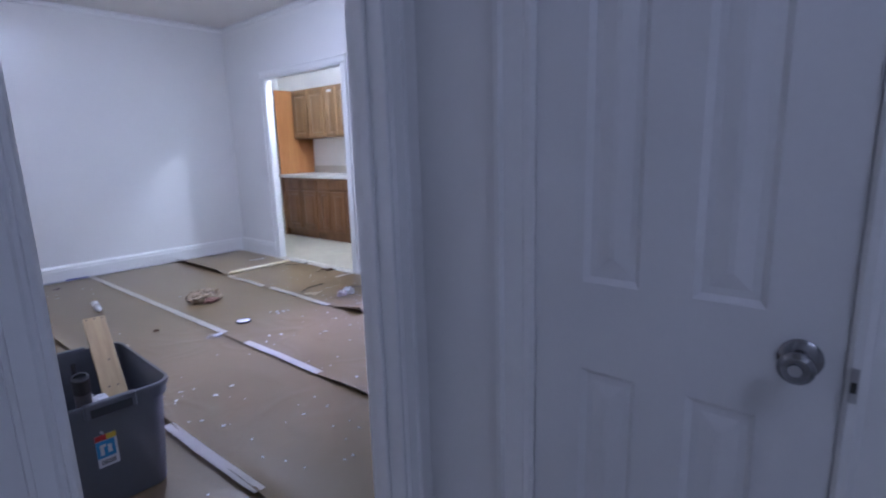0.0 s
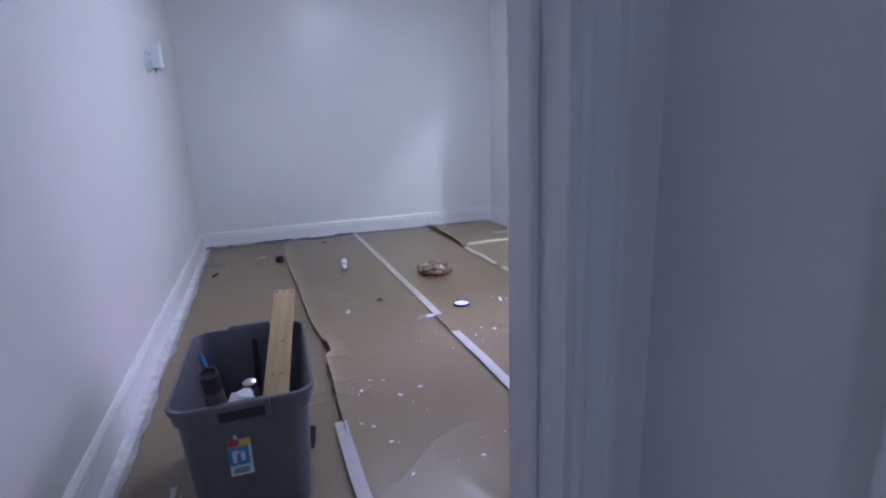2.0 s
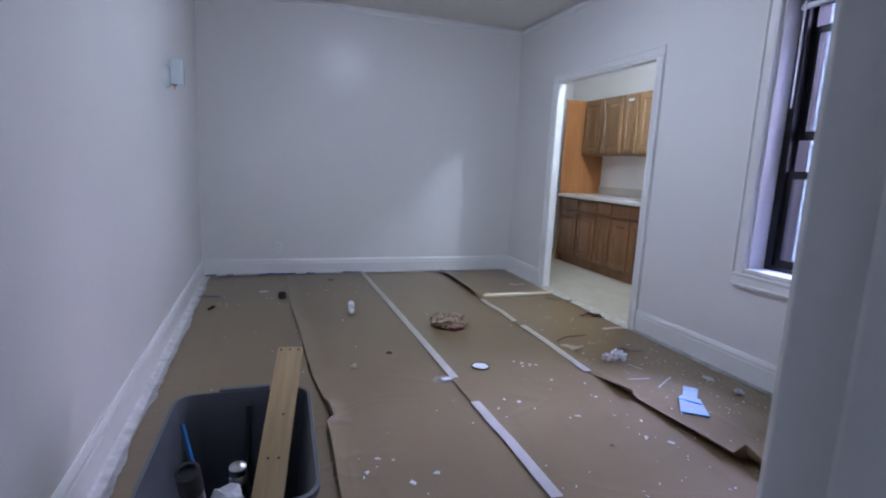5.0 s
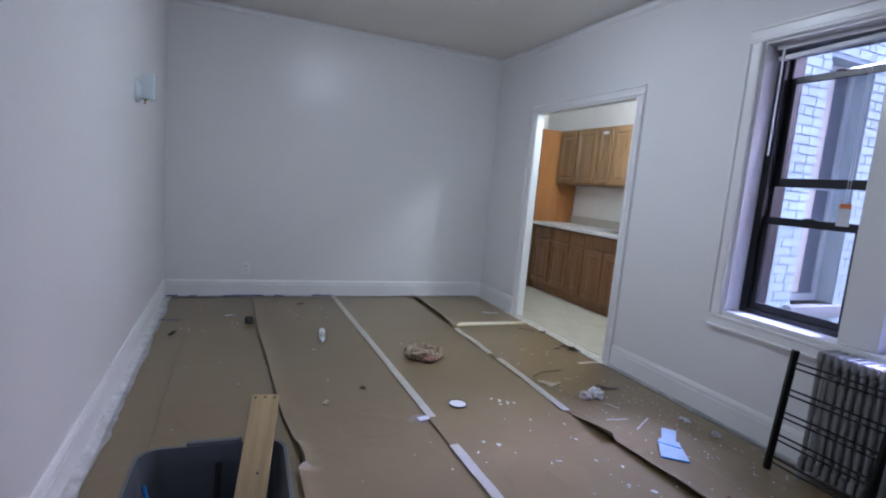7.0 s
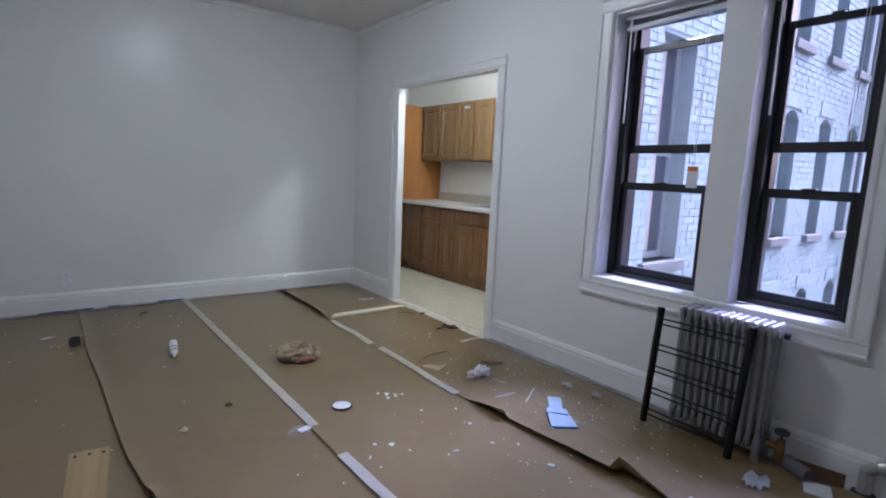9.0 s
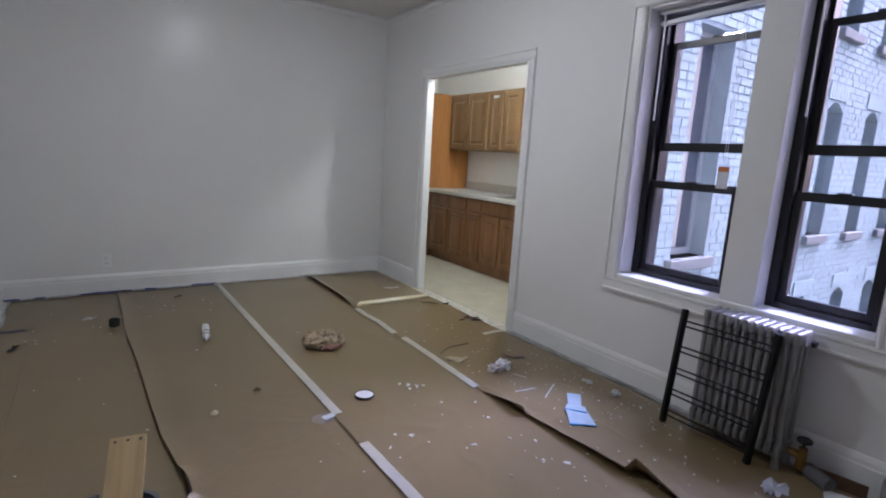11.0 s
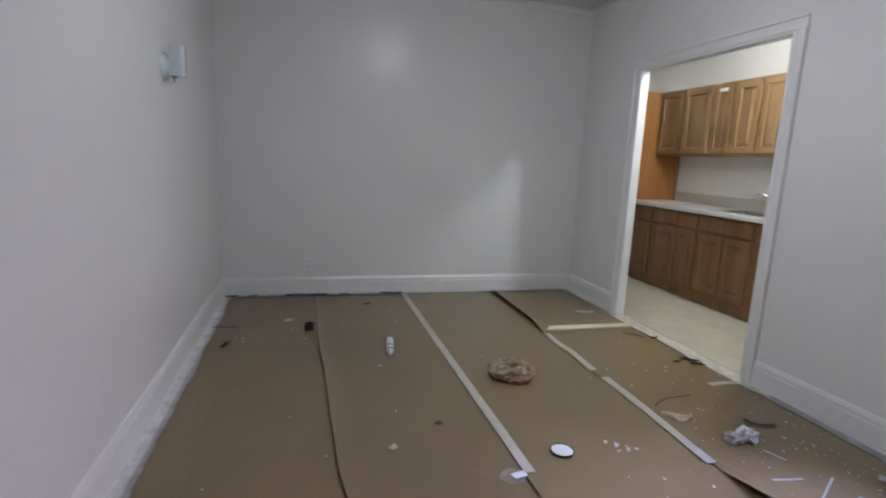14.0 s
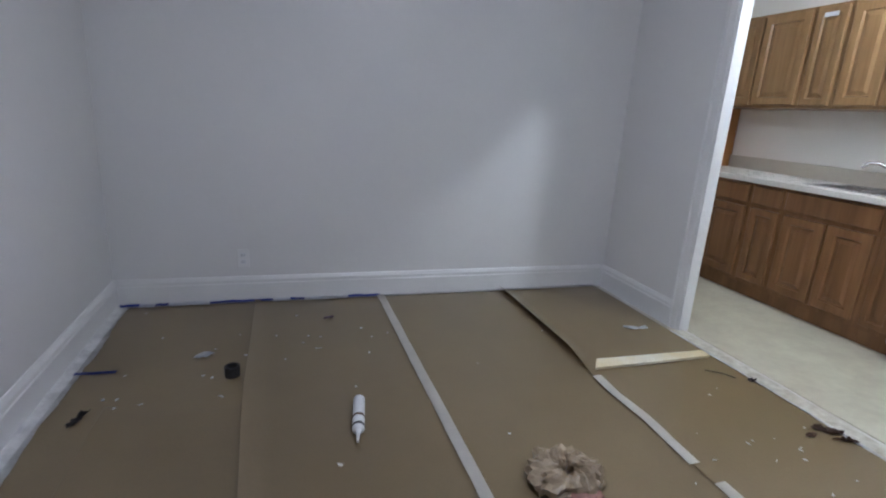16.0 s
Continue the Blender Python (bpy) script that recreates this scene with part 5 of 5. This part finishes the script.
for cx, cy, s, n, r0, r1 in ((2.861, 4.025, 0.38, 70, 0.002, 0.008), (3.098, 4.427, 0.22, 70, 0.002, 0.007), (3.187, 3.882, 0.2, 60, 0.002, 0.009), (2.204, 4.653, 0.05, 8, 0.008, 0.016), (2.252, 4.21, 0.28, 14, 0.004, 0.015),
                             (2.3, 3.866, 0.16, 6, 0.005, 0.018), (1.93, 3.417, 0.4, 22, 0.003, 0.012), (1.375, 3.312, 0.35, 20, 0.003, 0.011), (2.857, 3.331, 0.4, 36, 0.002, 0.009), (3.055, 4.923, 0.2, 22, 0.004, 0.01),
                             (0.552, 6.502, 0.4, 24, 0.004, 0.012), (0.589, 5.048, 0.5, 7, 0.004, 0.009), (1.718, 6.062, 0.8, 14, 0.003, 0.009), (1.031, 6.767, 0.3, 10, 0.005, 0.01), (0.738, 2.819, 0.3, 22, 0.004, 0.01), (2.964, 5.516, 0.3, 14, 0.004, 0.012),
                             (1.088, 3.796, 0.12, 6, 0.008, 0.016), (1.55, 4.097, 0.4, 9, 0.003, 0.008)):
    for _ in range(n):
        x, y = rnd.gauss(cx, s), rnd.gauss(cy, s)
        if 0.2 < x < 3.33 and SY + 0.1 < y < NY - 0.1 and abs(x - 1.685) > 0.04 and not (0.34 < x < 0.88 and 3.05 < y < 3.85):
            chip(x, y, rnd.uniform(r0, r1))
me = bpy.data.meshes.new("paint_chips")
me.from_pydata(vs, [], fs)
me.materials.append(M_PAPERW)
tagged(new("paint_chips", me), "white paint chips and drips scattered on the paper", "paint chips", kind="stuff")

# ---- courtyard outside ----
GZ = -10.0
setting("ground", made((OUT, -60, GZ - 0.3, 90, FAC, GZ)), M_ASPHALT, "grey concrete courtyard far below", "ground")
FX0, FX1, FZ0, FZ1 = OUT, 18.5, GZ, 11.5
OPEN = []
for k in range(-3, 4):
    OPEN.append((4.78, 5.32, 0.58 + 2.7 * k, 2.5 + 2.7 * k, False))
    for i in range(8):
        OPEN.append((7.45 + 1.16 * i, 7.88 + 1.16 * i, 0.68 + 2.25 * k, 2.08 + 2.25 * k, True))
house = thing("apartment_building", "pale painted brick wing with arched windows across the court", "building", kind="structure")
# backing wall pieced round the openings
cols = sorted({FX0, FX1, *[o[0] for o in OPEN], *[o[1] for o in OPEN]})
bm = bmesh.new()
for a, b in zip(cols, cols[1:]):
    zs = sorted([(o[2], o[3] + (0.1 if o[4] else 0)) for o in OPEN if o[0] <= a + 1e-6 and o[1] >= b - 1e-6])
    z = FZ0
    for lo, hi in zs + [(FZ1, FZ1)]:
        if lo > z:
            box(bm, a, FAC + 0.007, z, b, FAC + 0.45, lo)
        z = hi
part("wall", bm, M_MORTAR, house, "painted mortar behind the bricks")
part("parapet", made((FX0, FAC - 0.08, FZ1, FX1, FAC + 0.3, FZ1 + 0.2), bev=0.01), M_STONE, house)
for x0, x1, z0, z1, arch in OPEN:
    if not (-4 < z0 < 8):
        continue
    zt = z1 + (0.1 if arch else 0.0)
    w = part("window", made((x0, FAC + 0.14, z0, x0 + 0.05, FAC + 0.18, zt), (x1 - 0.05, FAC + 0.14, z0, x1, FAC + 0.18, zt), (x0 + 0.05, FAC + 0.14, zt - 0.05, x1 - 0.05, FAC + 0.18, zt),
                            (x0 + 0.05, FAC + 0.14, z0, x1 - 0.05, FAC + 0.18, z0 + 0.06), (x0 + 0.05, FAC + 0.14, (z0 + z1) / 2 - 0.025, x1 - 0.05, FAC + 0.18, (z0 + z1) / 2 + 0.025)), M_SASH, house)
    part("pane", made((x0 + 0.05, FAC + 0.16, z0 + 0.06, x1 - 0.05, FAC + 0.17, (z0 + z1) / 2)), M_PANE, w)
    part("pane", made((x0 + 0.05, FAC + 0.16, (z0 + z1) / 2, x1 - 0.05, FAC + 0.17, zt - 0.05)), M_PANE, w)
    if not arch:
        part("roller_blind", made((x0 + 0.06, FAC + 0.146, z0 + 0.07, x0 + 0.3, FAC + 0.156, z1 - 0.06)), M_SHADE, w, "cream roller blind")
    part("window_sill", made((x0 - 0.08, FAC - 0.06, z0 - 0.1, x1 + 0.08, FAC + 0.18, z0), bev=0.01), M_STONE, house)
    if arch:
        bm = bmesh.new()
        n, cxm, hw = 9, (x0 + x1) / 2, (x1 - x0) / 2
        for i in range(n):
            ta, tb2 = -1 + 2 * i / n, -1 + 2 * (i + 1) / n
            za, zb = z1 + 0.1 * (1 - ta * ta), z1 + 0.1 * (1 - tb2 * tb2)
            q = [(cxm + hw * ta, za), (cxm + hw * tb2, zb), (cxm + hw * tb2, z1 + 0.11), (cxm + hw * ta, z1 + 0.11)]
            f = [bm.verts.new((x, FAC + 0.004, z)) for x, z in q]
            g = [bm.verts.new((x, FAC + 0.13, z)) for x, z in q]
            bm.faces.new(f)
            for u in range(4):
                bm.faces.new((f[u], g[u], g[(u + 1) % 4], f[(u + 1) % 4]))
        bmesh.ops.recalc_face_normals(bm, faces=bm.faces)
        part("arch_head", bm, M_BRICK, house)
        # shallow soldier course over the arch
        part("arch_course", made(*[(x0 - 0.05 + i * 0.075, FAC - 0.012, z1 + 0.125, x0 - 0.05 + i * 0.075 + 0.066, FAC + 0.02, z1 + 0.3) for i in range(int((x1 - x0 + 0.1) / 0.075))]), M_BRICK, house)
part("downpipe", rod(bmesh.new(), (10.25, FAC - 0.06, FZ0), (10.25, FAC - 0.06, FZ1), 0.035, seg=10), M_STONE, house)

# bricks: single pieces near the windows, the rest joined
BW, BH, JX, JZ, BP = 0.198, 0.06, 0.01, 0.011, 0.0
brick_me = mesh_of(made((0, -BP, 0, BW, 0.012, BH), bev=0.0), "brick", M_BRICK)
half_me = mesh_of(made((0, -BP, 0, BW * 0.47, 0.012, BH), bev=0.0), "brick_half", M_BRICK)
vs, fs, singles = [], [], 0
row = 0
z = -3.0
br = random.Random(11)
while z < 8.5:
    x = FX0 + (0.0 if row % 2 else -0.1)
    while x < FX1 - BW:
        head = row % 6 == 5
        w = BW * 0.47 if head else BW
        if x < FX0:
            x += w + JX
            continue
        parts = [(x, x + w)]
        for o in OPEN:
            if o[2] - 0.1 < z + BH and z < o[3] + (0.3 if o[4] else 0.0):
                parts = [q for p in parts for q in ((p[0], min(p[1], o[0])), (max(p[0], o[1]), p[1])) if q[1] - q[0] > 0.02] if any(p[0] < o[1] and p[1] > o[0] for p in parts) else parts
        for xa, xb in parts:
            near = 4.0 < xa < 6.9 and 0.75 < z < 1.85
            d = br.uniform(-0.0015, 0.0015)
            if near and singles < 300 and abs(xb - xa - w) < 1e-6:
                o = new("brick", half_me if head else brick_me)
                o.parent = house
                o.location = (xa, FAC + d, z)
                singles += 1
            else:
                b = len(vs)
                y0, y1 = FAC - BP + d, FAC + 0.012
                vs += [(xa, y0, z), (xb, y0, z), (xb, y0, z + BH), (xa, y0, z + BH), (xa, y1, z), (xb, y1, z), (xb, y1, z + BH), (xa, y1, z + BH)]
                fs += [(b, b + 1, b + 2, b + 3), (b, b + 4, b + 5, b + 1), (b + 1, b + 5, b + 6, b + 2), (b + 2, b + 6, b + 7, b + 3), (b + 3, b + 7, b + 4, b)]
        x += w + JX
    z += BH + JZ
    row += 1
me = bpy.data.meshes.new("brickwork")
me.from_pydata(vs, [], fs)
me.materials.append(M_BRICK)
ob = new("brickwork", me)
ob.parent = house
tagged(ob, "pale painted bricks", kind="stuff")
